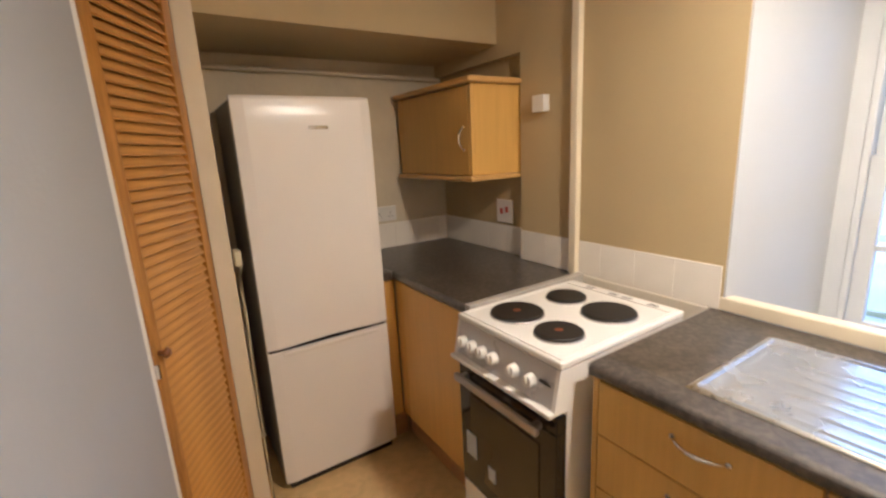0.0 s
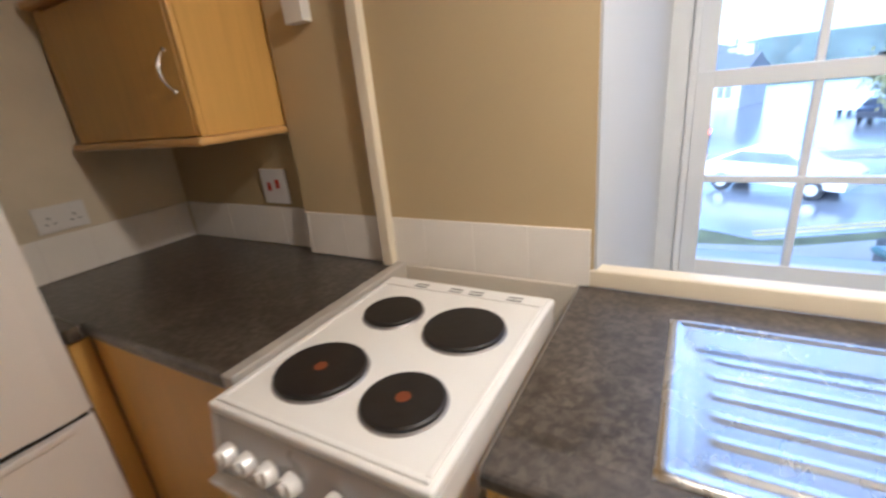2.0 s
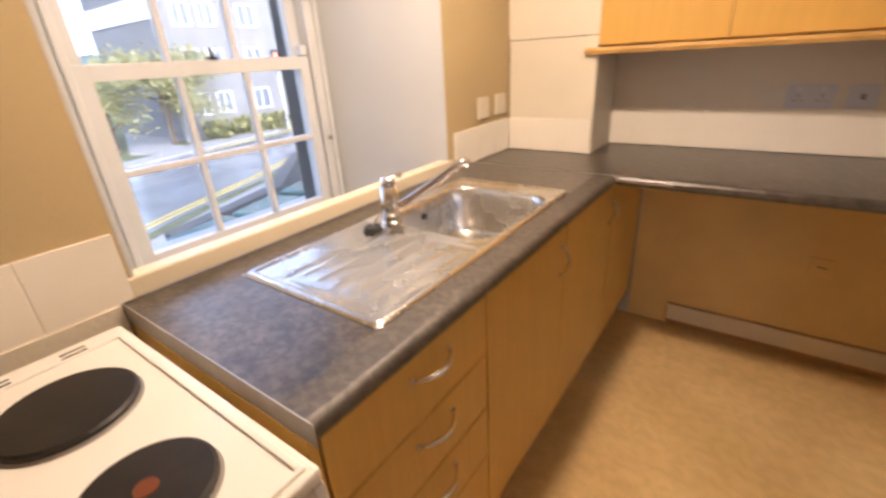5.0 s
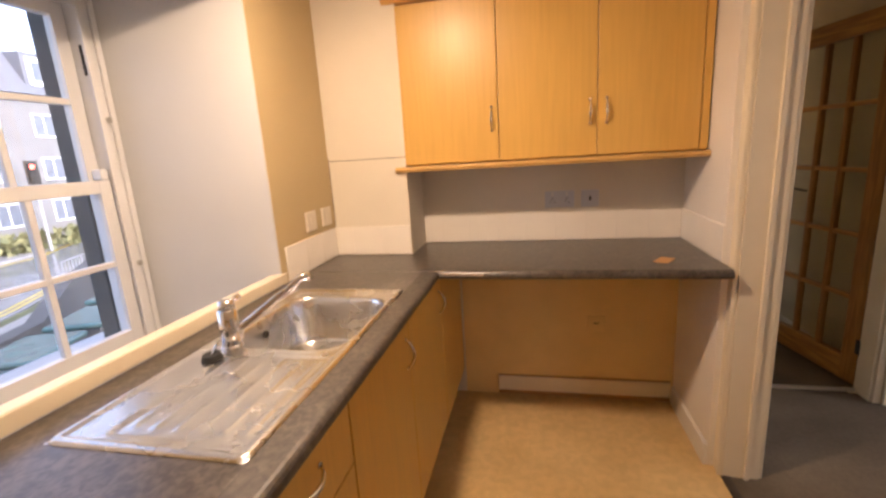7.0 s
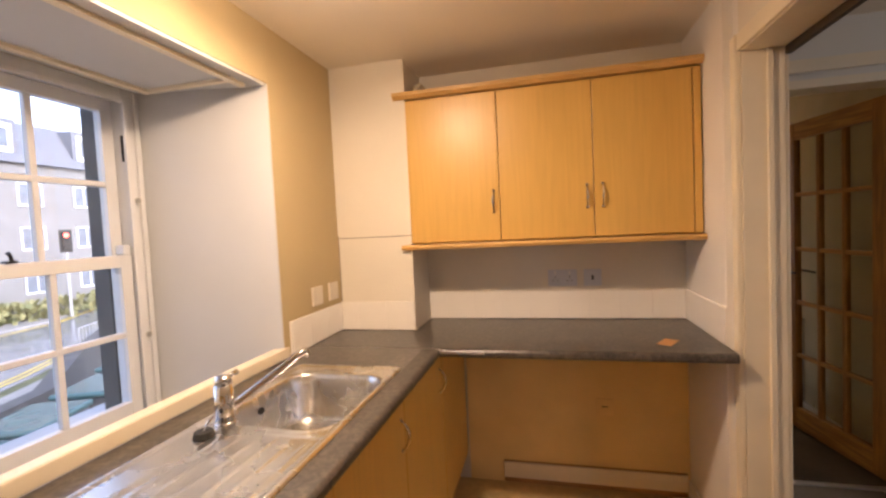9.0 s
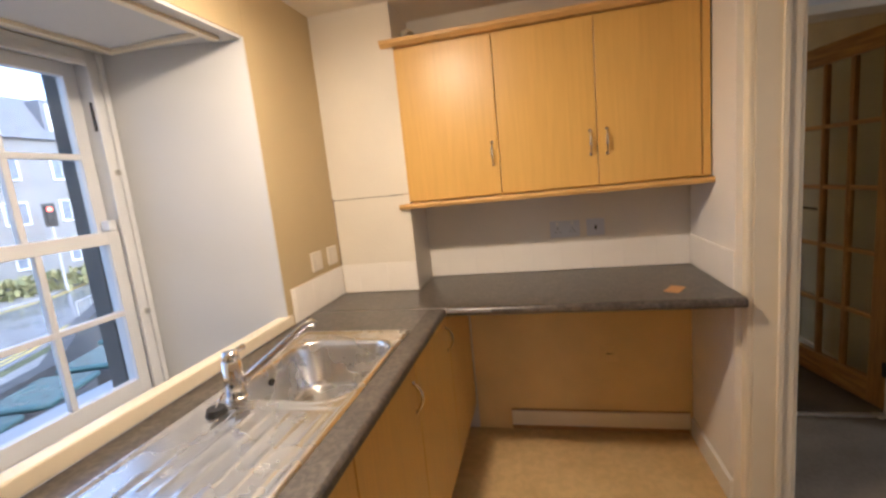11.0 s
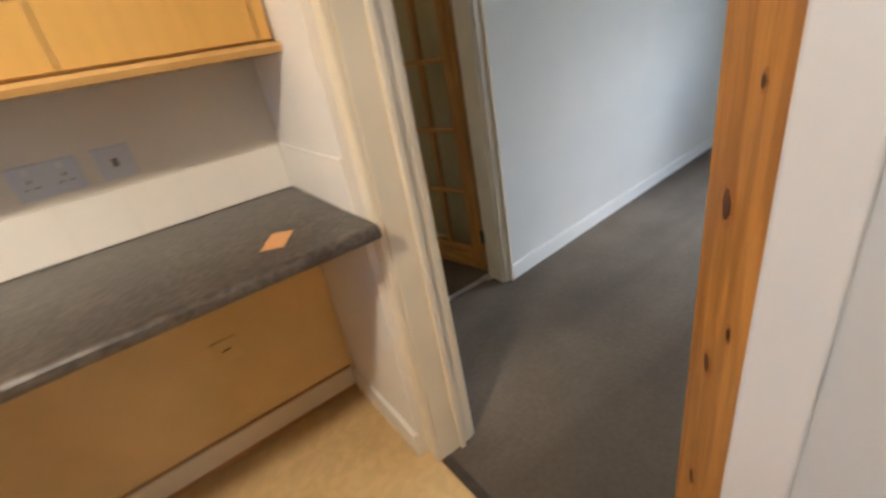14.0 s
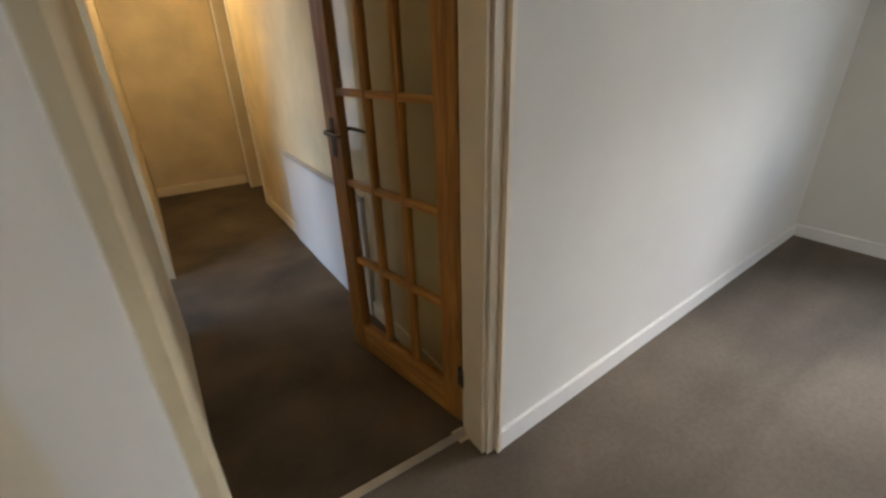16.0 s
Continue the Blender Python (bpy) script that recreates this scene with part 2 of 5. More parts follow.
M_PINE = wood("varnished_pine", (0.39, 0.17, 0.026), (0.50, 0.245, 0.048), 0.33, (14, 14, 0.7), rings=0.28)
M_PINEH = wood("varnished_pine_across", (0.47, 0.22, 0.04), (0.60, 0.31, 0.07), 0.33, (1.2, 1.2, 22), rings=0.22)
M_KNOT = material("pine_knot", (0.06, 0.022, 0.010), 0.4, vary=0.4, scale=40)
M_KNOTRING = material("pine_knot_ring", (0.34, 0.135, 0.025), 0.36, vary=0.3, scale=60)
M_KNOB = material("stained_knob_wood", (0.22, 0.085, 0.025), 0.4, vary=0.2, scale=20)
M_PAPER = material("tan_card", (0.62, 0.33, 0.13), 0.6, vary=0.05)
M_CABLE = material("yellowed_cable", (0.55, 0.50, 0.34), 0.5)
M_STICKER = material("pale_sticker", (0.42, 0.47, 0.52), 0.4, vary=0.1, scale=20)


def glass_material(name, tint=(1, 1, 1), rough=0.0):
    m = bpy.data.materials.new(name)
    m.use_nodes = True
    n, l = m.node_tree.nodes, m.node_tree.links
    n.clear()
    out = n.new("ShaderNodeOutputMaterial")
    clear = n.new("ShaderNodeBsdfTransparent")
    clear.inputs["Color"].default_value = (*tint, 1)
    gloss = n.new("ShaderNodeBsdfGlossy")
    gloss.inputs["Roughness"].default_value = rough
    lw = n.new("ShaderNodeLayerWeight")
    power = n.new("ShaderNodeMath")
    power.operation = "POWER"
    power.inputs[1].default_value = 4.0
    l.new(lw.outputs["Facing"], power.inputs[0])
    fr = n.new("ShaderNodeMapRange")
    fr.inputs["To Min"].default_value, fr.inputs["To Max"].default_value = 0.04, 0.8
    l.new(power.outputs["Value"], fr.inputs["Value"])
    mix = n.new("ShaderNodeMixShader")
    l.new(fr.outputs["Result"], mix.inputs["Fac"])
    l.new(clear.outputs["BSDF"], mix.inputs[1])
    l.new(gloss.outputs["BSDF"], mix.inputs[2])
    l.new(mix.outputs["Shader"], out.inputs["Surface"])
    return m


M_GLASS = glass_material("window_glass", (0.93, 0.96, 0.98))
M_DOORGLASS = glass_material("door_glass", (0.90, 0.90, 0.84), 0.02)

# ---- building helpers ----
BASE = {}


def thing(name, place, label="", category="", group="", kind=""):
    ob = new(name)
    ob.location = place
    ob.empty_display_size = 0.1
    BASE[ob.name] = Vector(place)
    return tagged(ob, label, category, group, kind)


def part(name, bm, mat, parent=None, label="", kind="", smooth=False, category=""):
    """One mesh object from a bmesh in world places, under a thing or a part; its origin is its own middle."""
    lo = Vector([min(v.co[i] for v in bm.verts) for i in range(3)])
    hi = Vector([max(v.co[i] for v in bm.verts) for i in range(3)])
    mid = (lo + hi) / 2 if parent else Vector((0, 0, 0))
    bmesh.ops.translate(bm, verts=bm.verts, vec=-mid)
    bmesh.ops.recalc_face_normals(bm, faces=bm.faces)
    me = bpy.data.meshes.new(name)
    bm.to_mesh(me)
    bm.free()
    if smooth:
        for p in me.polygons:
            p.use_smooth = True
    me.materials.append(mat)
    ob = new(name, me)
    ob.location = mid - (BASE.get(parent.name, Vector((0, 0, 0))) if parent else Vector((0, 0, 0)))
    BASE[ob.name] = mid
    ob.parent = parent
    return tagged(ob, label, category, "", kind)


def structure(name, bm, mat, label=""):
    return part(name, bm, mat, None, label, "structure")


def box(bm, x0, x1, y0, y1, z0, z1, bevel=0.0, seg=2):
    made = bmesh.ops.create_cube(bm, size=1)["verts"]
    bmesh.ops.transform(bm, matrix=Matrix.Translation(((x0 + x1) / 2, (y0 + y1) / 2, (z0 + z1) / 2)) @ Matrix.Diagonal((abs(x1 - x0), abs(y1 - y0), abs(z1 - z0), 1)), verts=made)
    if bevel:
        edges = list({e for v in made for e in v.link_edges})
        bmesh.ops.bevel(bm, geom=edges, offset=bevel, segments=seg, affect="EDGES", profile=0.5)
    return bm


def boxes(*rows, bevel=0.0):
    bm = bmesh.new()
    for r in rows:
        box(bm, *r, bevel=bevel)
    return bm


def prism(points, z0, z1):
    """An upright prism over a plan."""
    bm = bmesh.new()
    low = [bm.verts.new((x, y, z0)) for x, y in points]
    top = [bm.verts.new((x, y, z1)) for x, y in points]
    bm.faces.new(low)
    bm.faces.new(top)
    for i in range(len(points)):
        j = (i + 1) % len(points)
        bm.faces.new((low[i], low[j], top[j], top[i]))
    return bm


def sweep(profile, axis, a, b):
    """A profile of two coordinates drawn out along an axis: 'x' takes (y, z), 'y' takes (x, z)."""
    bm = bmesh.new()
    put = (lambda s, p: (s, p[0], p[1])) if axis == "x" else (lambda s, p: (p[0], s, p[1]))
    one = [bm.verts.new(put(a, p)) for p in profile]
    two = [bm.verts.new(put(b, p)) for p in profile]
    bm.faces.new(one)
    bm.faces.new(two)
    for i in range(len(profile)):
        j = (i + 1) % len(profile)
        bm.faces.new((one[i], one[j], two[j], two[i]))
    return bm


def slab(p, q, thick, z0, z1, bevel=0.0):
    """A board from plan point p to q, its thickness to the left of the way from p to q."""
    d = Vector((q[0] - p[0], q[1] - p[1]))
    length = d.length
    bm = bmesh.new()
    box(bm, 0, length, 0, thick, z0, z1, bevel)
    bmesh.ops.transform(bm, matrix=Matrix.Translation((p[0], p[1], 0)) @ Matrix.Rotation(math.atan2(d.y, d.x), 4, "Z"), verts=bm.verts)
    return bm


def tube(bm, path, radius, seg=12):
    """A round bar through points."""
    rings = []
    pts = [Vector(p) for p in path]
    radii = radius if isinstance(radius, (list, tuple)) else [radius] * len(pts)
    for i, p in enumerate(pts):
        d = (pts[min(i + 1, len(pts) - 1)] - pts[max(i - 1, 0)]).normalized()
        q = d.to_track_quat("Z", "Y").to_matrix()
        rings.append([bm.verts.new(p + q @ Vector((radii[i] * math.cos(2 * math.pi * k / seg), radii[i] * math.sin(2 * math.pi * k / seg), 0))) for k in range(seg)])
    for r, s in zip(rings, rings[1:]):
        for k in range(seg):
            bm.faces.new((r[k], r[(k + 1) % seg], s[(k + 1) % seg], s[k]))
    bm.faces.new(rings[0])
    bm.faces.new(rings[-1])
    return bm


def disc(bm, place, radius, height, axis="z", seg=28, top=None):
    d = {"x": Vector((1, 0, 0)), "y": Vector((0, 1, 0)), "z": Vector((0, 0, 1))}[axis]
    p = Vector(place)
    return tube(bm, [p, p + d * height], [radius, radius if top is None else top], seg)


# ---- the kitchen's plan ----
EAST, WEST, SOUTH, NORTH = 4.09, 2.34, 1.43, 5.035
CEIL = 2.25
TOP = 0.91

# floors
structure("floor_kitchen", prism([(WEST - 0.01, SOUTH - 0.05), (4.2, SOUTH - 0.05), (4.2, NORTH + 0.05), (2.3, NORTH + 0.05), (2.3, 2.9), (WEST - 0.01, 2.84)], -0.1, 0.0), M_VINYL, "straw-coloured mottled sheet vinyl kitchen floor")
structure("floor_living_room", prism([(-2.2, 0.95), (1.17, 0.95), (1.17, 1.22), (WEST - 0.01, 1.22), (WEST - 0.01, 6.0), (-2.2, 6.0)], -0.1, -0.001), M_CARPET, "worn grey-brown carpet with painted sheen streaks in the living room")
structure("floor_hall", boxes((1.171, 3.4, -3.4, 1.22, -0.1, -0.001), (0.3, 1.171, -3.4, 0.949, -0.1, -0.001)), M_CARPET_HALL, "dark brown carpet in the hall")

# east wall in four blocks round the window, with the reveals cut askew
WY0, WY1, WZ0, WZ1 = 2.23, 3.385, 0.74, 2.02
bm = prism([(EAST, SOUTH - 0.2), (4.78, SOUTH - 0.2), (4.78, 2.36), (4.60, 2.35), (EAST, WY0)], 0, 2.5)
structure("wall_east_south_of_window", bm, M_WALL, "cream painted plaster wall beside the window")
bm = prism([(EAST, WY1), (4.60, 3.29), (4.78, 3.28), (4.78, 5.3), (4.16, 5.3), (4.16, 5.05), (4.13, 5.05), (4.13, 4.31), (EAST, 4.31)], 0, 1.865)
structure("wall_east_north_of_window", bm, M_WALL, "tan painted plaster wall behind the cooker, with a shallow niche")
structure("wall_east_above_niche", boxes((EAST, 4.78, 3.385, 5.3, 1.865, 2.5)), M_WALL, "tan painted plaster above the niche")
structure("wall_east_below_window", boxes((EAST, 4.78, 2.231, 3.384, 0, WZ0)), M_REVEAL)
structure("wall_east_above_window", boxes((EAST, 4.78, 2.231, 3.384, WZ1, 2.5)), M_WALL)
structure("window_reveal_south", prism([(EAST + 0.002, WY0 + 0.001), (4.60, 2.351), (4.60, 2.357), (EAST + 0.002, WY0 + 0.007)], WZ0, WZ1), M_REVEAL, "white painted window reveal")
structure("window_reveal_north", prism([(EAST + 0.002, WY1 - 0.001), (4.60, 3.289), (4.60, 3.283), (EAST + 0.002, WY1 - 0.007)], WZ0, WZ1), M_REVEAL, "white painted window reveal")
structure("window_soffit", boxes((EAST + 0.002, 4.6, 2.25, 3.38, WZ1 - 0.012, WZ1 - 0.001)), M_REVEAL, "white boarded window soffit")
structure("trim_soffit", boxes((4.14, 4.165, 2.30, 3.34, WZ1 - 0.026, WZ1 - 0.013), (4.52, 4.545, 2.36, 3.29, WZ1 - 0.026, WZ1 - 0.013), (4.166, 4.519, 2.36, 2.382, WZ1 - 0.026, WZ1 - 0.013)), M_CREAM)

structure("upstand_behind_cooker", boxes((EAST - 0.012, EAST - 0.0005, 3.42, 3.953, 0.5, 0.9115), bevel=0.002), M_PALE, "pale painted board behind the cooker")
# north wall, beam and pipe
structure("wall_north", boxes((2.2, 4.16, NORTH, 5.2, 0, 2.5)), M_WALLN, "uneven beige plastered wall behind the fridge")
structure("beam_north", boxes((2.60, EAST - 0.001, 4.47, NORTH, 1.93, 2.26)), M_WALL, "boxed beam across the alcove")
bm = bmesh.new()
tube(bm, [(2.80, 5.005, 1.865), (3.4, 5.005, 1.86), (4.10, 5.005, 1.85)], 0.011, 10)
part("water_pipe", bm, M_CREAM, None, "cream painted pipe along the alcove wall", smooth=True, category="pipe")

# post of the old pipe boxing between cooker and niche
structure("trim_wall_post", boxes((EAST - 0.03, EAST, 3.955, 3.99, TOP + 0.001, CEIL), bevel=0.003), M_CREAM, "narrow cream painted upright batten on the wall")

# south wall and the boxed corner
structure("wall_south", boxes((2.2, 4.3, 1.25, SOUTH, 0, 2.5)), M_PALE, "pale cream painted wall of the worktop recess")
structure("column_south_east", boxes((3.69, EAST, SOUTH, 1.715, TOP + 0.001, 1.384), (3.69, EAST, SOUTH, 1.715, 1.388, CEIL)), M_PALE, "boxed-in corner with an open joint")
structure("column_joint", boxes((3.694, EAST, SOUTH, 1.711, 1.382, 1.39)), M_DARK)
structure("column_joint_filler", boxes((3.785, EAST, 1.7105, 1.7142, 1.3856, 1.3878), (3.691, 3.745, 1.7105, 1.7142, 1.3856, 1.3878)), M_FILLER, "brownish dirty filler in the joint")
structure("column_corner_crack", boxes((4.084, 4.0895, 1.7155, 1.7185, 1.06, 1.40)), M_FILLER, "cracked filler in the corner")

# west wall, doorway to the living room
DOOR_Y0, DOOR_Y1, DOOR_Z = 1.99, 2.78, 1.99
WALL_X = 2.376
# End wall in the lighter colour that imitates light from the window.
structure("wall_west_south", prism([(2.205, SOUTH), (WALL_X, SOUTH), (WALL_X, 1.9249), (WEST, 1.925), (WEST, DOOR_Y0 - 0.02), (2.205, DOOR_Y0 - 0.02)], 0, 2.5), M_LITWALL, "pale painted end wall of the worktop recess")
structure("wall_west_over_door", boxes((2.205, WEST, DOOR_Y0 - 0.019, 2.84, DOOR_Z + 0.02, 2.5)), M_PALE)
# White wall in the dimmed colour.
structure("wall_west_north", prism([(WEST, 2.801), (2.552, 4.05), (2.49, 4.11), (2.205, 3.4), (2.205, 2.701)], 0, 2.5), M_DIMWALL, "white painted wall beside the doorway")
structure("door_lining_south", boxes((2.205, WEST, DOOR_Y0 - 0.02, DOOR_Y0, 0, DOOR_Z)), M_CREAM, "cream gloss door lining")
structure("door_lining_head", boxes((2.205, WEST, DOOR_Y0 - 0.02, 2.80, DOOR_Z, DOOR_Z + 0.02)), M_CREAM)
structure("door_stop", boxes((2.245, 2.262, DOOR_Y0, DOOR_Y0 + 0.012, 0, DOOR_Z)), M_CREAM)


def architrave(name, x, side, y0, y1, z1, mat, label=""):
    """Stepped moulding on a wall facing along x: upright band between y0 and y1."""
    bm = bmesh.new()
    w = y1 - y0
    box(bm, x, x + side * 0.013, y0, y1, 0, z1, 0.003)
    box(bm, x + side * 0.0131, x + side * 0.0175, y0 + 0.80 * w, y0 + 0.97 * w, 0, z1, 0.002)
    return structure(name, bm, mat, label)


architrave("architrave_south", WEST, 1, 1.925, 1.985, 2.055, M_CREAM, "cream moulded door surround")
# Darker copy of the gloss, for the dimly lit side of the doorway.
structure("architrave_north", boxes((WEST, WEST + 0.016, 2.797, 2.86, 0, 2.055), bevel=0.004), M_DIMGLOSS, "white moulded door surround")
structure("architrave_head", boxes((WEST, WEST + 0.012, 1.9851, 2.7969, 1.995, 2.055), bevel=0.002), M_CREAM)
structure("architrave_back_south", boxes((2.19, 2.204, 1.925, 1.985, 0, 2.05), bevel=0.003), M_CREAM)
part("pine_door_lining", slab((WEST, 2.795), (2.226, 2.690), -0.022, 0, DOOR_Z), M_PINE, None, "varnished knotty pine board lining the doorway", "structure")
u = Vector((-0.114, -0.105, 0)).normalized()
nrm = Vector((0.105, -0.114, 0)).normalized()


def knot_shapes(grow, lift, seed):
    """Uneven ovals on the lining board."""
    rnd = random.Random(seed)
    bm = bmesh.new()
    for s, z, r in ((0.093, 1.063, 0.0135), (0.092, 0.835, 0.0105), (0.092, 0.60, 0.010), (0.06, 1.42, 0.011), (0.112, 0.32, 0.009), (0.045, 0.92, 0.006), (0.05, 1.20, 0.005)):
        c = Vector((WEST, 2.795, z)) + u * s + nrm * lift
        ring = []
        for k in range(18):
            a = k * math.pi / 9
            w = r * grow * rnd.uniform(0.86, 1.12)
            ring.append(bm.verts.new(c + u * (w * 0.8 * math.cos(a)) + Vector((0, 0, w * 1.35 * math.sin(a)))))
        bm.faces.new(ring)
    return bm


HALOS = knot_shapes(1.75, 0.0008, 8)
KNOTS = knot_shapes(1.0, 0.0016, 5)

# threshold and skirtings
structure("threshold_kitchen", boxes((WEST - 0.03, WEST + 0.006, DOOR_Y0 + 0.001, 2.775, 0.0, 0.006), bevel=0.002), M_THRESH, "dark brown threshold strip")
# Thin sheet over the wall; bounced floor light is put into its colour.
structure("wall_bounce_sheet", boxes((WALL_X + 0.001, 3.50, SOUTH, SOUTH + 0.003, 0, TOP - 0.04)), M_BOUNCE, "wall under the worktop, tinted with the floor's bounced light")
structure("skirting_south", boxes((2.393, 3.31, SOUTH + 0.0031, SOUTH + 0.021, 0.032, 0.118), bevel=0.003), M_CREAM, "cream skirting board")
structure("skirting_west", boxes((WALL_X, WALL_X + 0.016, SOUTH + 0.02, 1.924, 0, 0.10), bevel=0.003), M_GLOSS)
structure("trim_panel_west", boxes((WALL_X, WALL_X + 0.006, SOUTH, 1.924, TOP + 0.002, 1.056)), M_TILE)

structure("door_lining_dark_edge", boxes((2.186, 2.2045, DOOR_Y0, 2.66, 1.962, 1.9895)), M_THRESH, "dark wooden strip under the lining head")
bm = bmesh.new()
tube(bm, [(3.655, 1.64, 2.0525), (3.655, 1.64, 2.13), (3.64, 1.60, 2.15), (3.64, 1.4305, 2.15)], 0.011, 10)
part("pipe_stub", bm, M_CREAM, None, "short painted pipe behind the cupboard cornice", smooth=True, category="pipe")
# Thin brown strip painted in as the shadow line above the skirting.
structure("skirting_shadow_gap", boxes((2.393, 3.31, SOUTH + 0.0031, SOUTH + 0.012, 0.1185, 0.1225)), M_PLINTH_AND_SHADE, "brown strip for the shadow line on top of the skirting")
# Brown strip painted in as shade where the skirting stands off the floor.
structure("skirting_gap_shade", boxes((2.393, 3.31, SOUTH + 0.0031, SOUTH + 0.006, 0.001, 0.0315)), M_PLINTH_AND_SHADE, "brown strip for the shade in the gap under the skirting board")
# ceilings
structure("ceiling_kitchen", prism([(2.2, 1.3), (4.3, 1.3), (4.3, 5.2), (2.2, 5.2)], CEIL, CEIL + 0.1), M_CEIL, "cream painted ceiling")

# ---- living room and hall ----
structure("wall_living_south", prism([(1.36, 1.343), (-1.64, 1.142), (-1.64, 1.0), (1.27, 1.19), (1.36, 1.19)], 0, 2.5), M_WHITEWALL, "off-white painted living room wall")
structure("skirting_living_south", prism([(1.36, 1.343), (-1.64, 1.142), (-1.64, 1.157), (1.37, 1.359)], 0, 0.085), M_GLOSS, "white gloss skirting board")
for nm, r in (("wall_living_west", (-2.05, -1.60, 1.0, 1.87, 0, 2.5)), ("wall_living_west_far", (-2.05, -1.60, 3.1, 6.0, 0, 2.5)), ("wall_living_below_window", (-2.05, -1.9, 1.87, 3.1, 0, 0.68)), ("wall_living_over_window", (-2.05, -1.60, 1.87, 3.1, 2.05, 2.5))):
    structure(nm, boxes(r), M_WHITEWALL, "off-white painted wall by the window recess")
structure("skirting_living_west", boxes((-1.60, -1.585, 1.165, 1.87, 0, 0.085)), M_GLOSS)
# Unseen wall; its opening is added for the fill lamp.
structure("wall_living_north", boxes((-2.2, -1.16, 4.6, 4.8, 0, 2.5), (0.36, 2.204, 4.6, 4.8, 0, 2.5), (-1.16, 0.36, 4.6, 4.8, 0, 0.84), (-1.16, 0.36, 4.6, 4.8, 2.06, 2.5)), M_WHITEWALL)
structure("wall_living_east", boxes((2.0, 2.204, 3.3, 4.599, 0, 2.5)), M_WHITEWALL)
structure("ceiling_living_room", boxes((-2.2, 2.199, 1.19, 5.8, 2.3, 2.4)), M_CEIL)
structure("wall_hall_lintel", boxes((1.45, 2.204, 1.19, 1.34, 2.03, 2.5)), M_WHITEWALL)
structure("hall_door_frame", boxes((1.361, 1.40, 1.20, 1.343, 0, 2.03), (1.36, 2.16, 1.20, 1.35, 1.99, 2.029), (1.401, 1.45, 1.19, 1.25, 0, 0.001), bevel=0.0), M_CREAM, "cream painted door frame to the hall")
structure("hall_door_frame_stop", boxes((1.4005, 1.413, 1.235, 1.33, 0, 1.989), bevel=0.002), M_CREAM)
structure("hall_lintel_west", boxes((1.36, 1.449, 1.19, 1.34, 2.031, 2.5)), M_WHITEWALL)
structure("architrave_hall", boxes((1.352, 1.366, 1.3435, 1.362, 0.0, 2.06), (1.352, 2.17, 1.351, 1.364, 2.061, 2.12)), M_CREAM, "cream door surround edge")
structure("threshold_hall", boxes((1.40, 2.2, 1.205, 1.235, 0.0, 0.007)), M_STRIP, "brass-coloured carpet bar")
structure("wall_hall_east", boxes((2.205, 2.34, -3.4, -0.87, 0, 2.5), (2.205, 2.34, -0.12, 1.25, 0, 2.5), (2.205, 2.34, -0.87, -0.12, 2.0, 2.5)), M_HALL)
structure("wall_hall_jamb_east", boxes((2.17, 2.204, 1.19, 1.429, 0, 2.5)), M_HALL)
structure("wall_hall_west", boxes((1.18, 1.33, -2.05, 1.188, 0, 2.5), (1.18, 1.33, -3.0, -2.75, 0, 2.5), (1.18, 1.33, -2.75, -2.05, 2.0, 2.5)), M_HALL, "yellow-lit cream hall wall")
structure("wall_hall_end", boxes((0.9, 2.4, -3.2, -3.0, 0, 2.5)), M_HALL, "cream end wall of the hall")
structure("skirting_hall", boxes((1.33, 1.343, -2.04, 1.18, 0, 0.09), (1.345, 2.204, -3.0, -2.987, 0, 0.09)), M_CREAM)
structure("ceiling_hall", boxes((0.9, 2.4, -3.4, 1.189, 2.3, 2.4)), M_CEIL)
structure("room_beyond_hall", boxes((0.3, 0.4, -3.2, -1.6, 0, 2.4), (0.4, 1.18, -3.2, -3.1, 0, 2.4), (0.4, 1.18, -1.7, -1.6, 0, 2.4)), M_WHITEWALL)
structure("hall_inner_door_frame", boxes((1.30, 1.345, -2.09, -2.045, 0, 2.04), (1.30, 1.345, -2.80, -2.755, 0, 2.04)), M_GLOSS, "white gloss door surround")
structure("hall_boxing", boxes((1.331, 1.352, -1.05, 0.30, 0.0, 0.655)), M_ENAMEL, "low white boxed panel along the hall wall")
structure("hall_boxing_ledge", boxes((1.331, 1.365, -1.06, 0.31, 0.6555, 0.672), bevel=0.002), M_GREYPANEL, "grey ledge on the low panel")
structure("floor_side_room", boxes((2.341, 4.7, -3.3, 1.24, -0.1, -0.002)), M_CARPET_HALL)
structure("ceiling_side_room", boxes((2.451, 4.78, -3.3, 1.24, 2.4, 2.45)), M_CEIL)


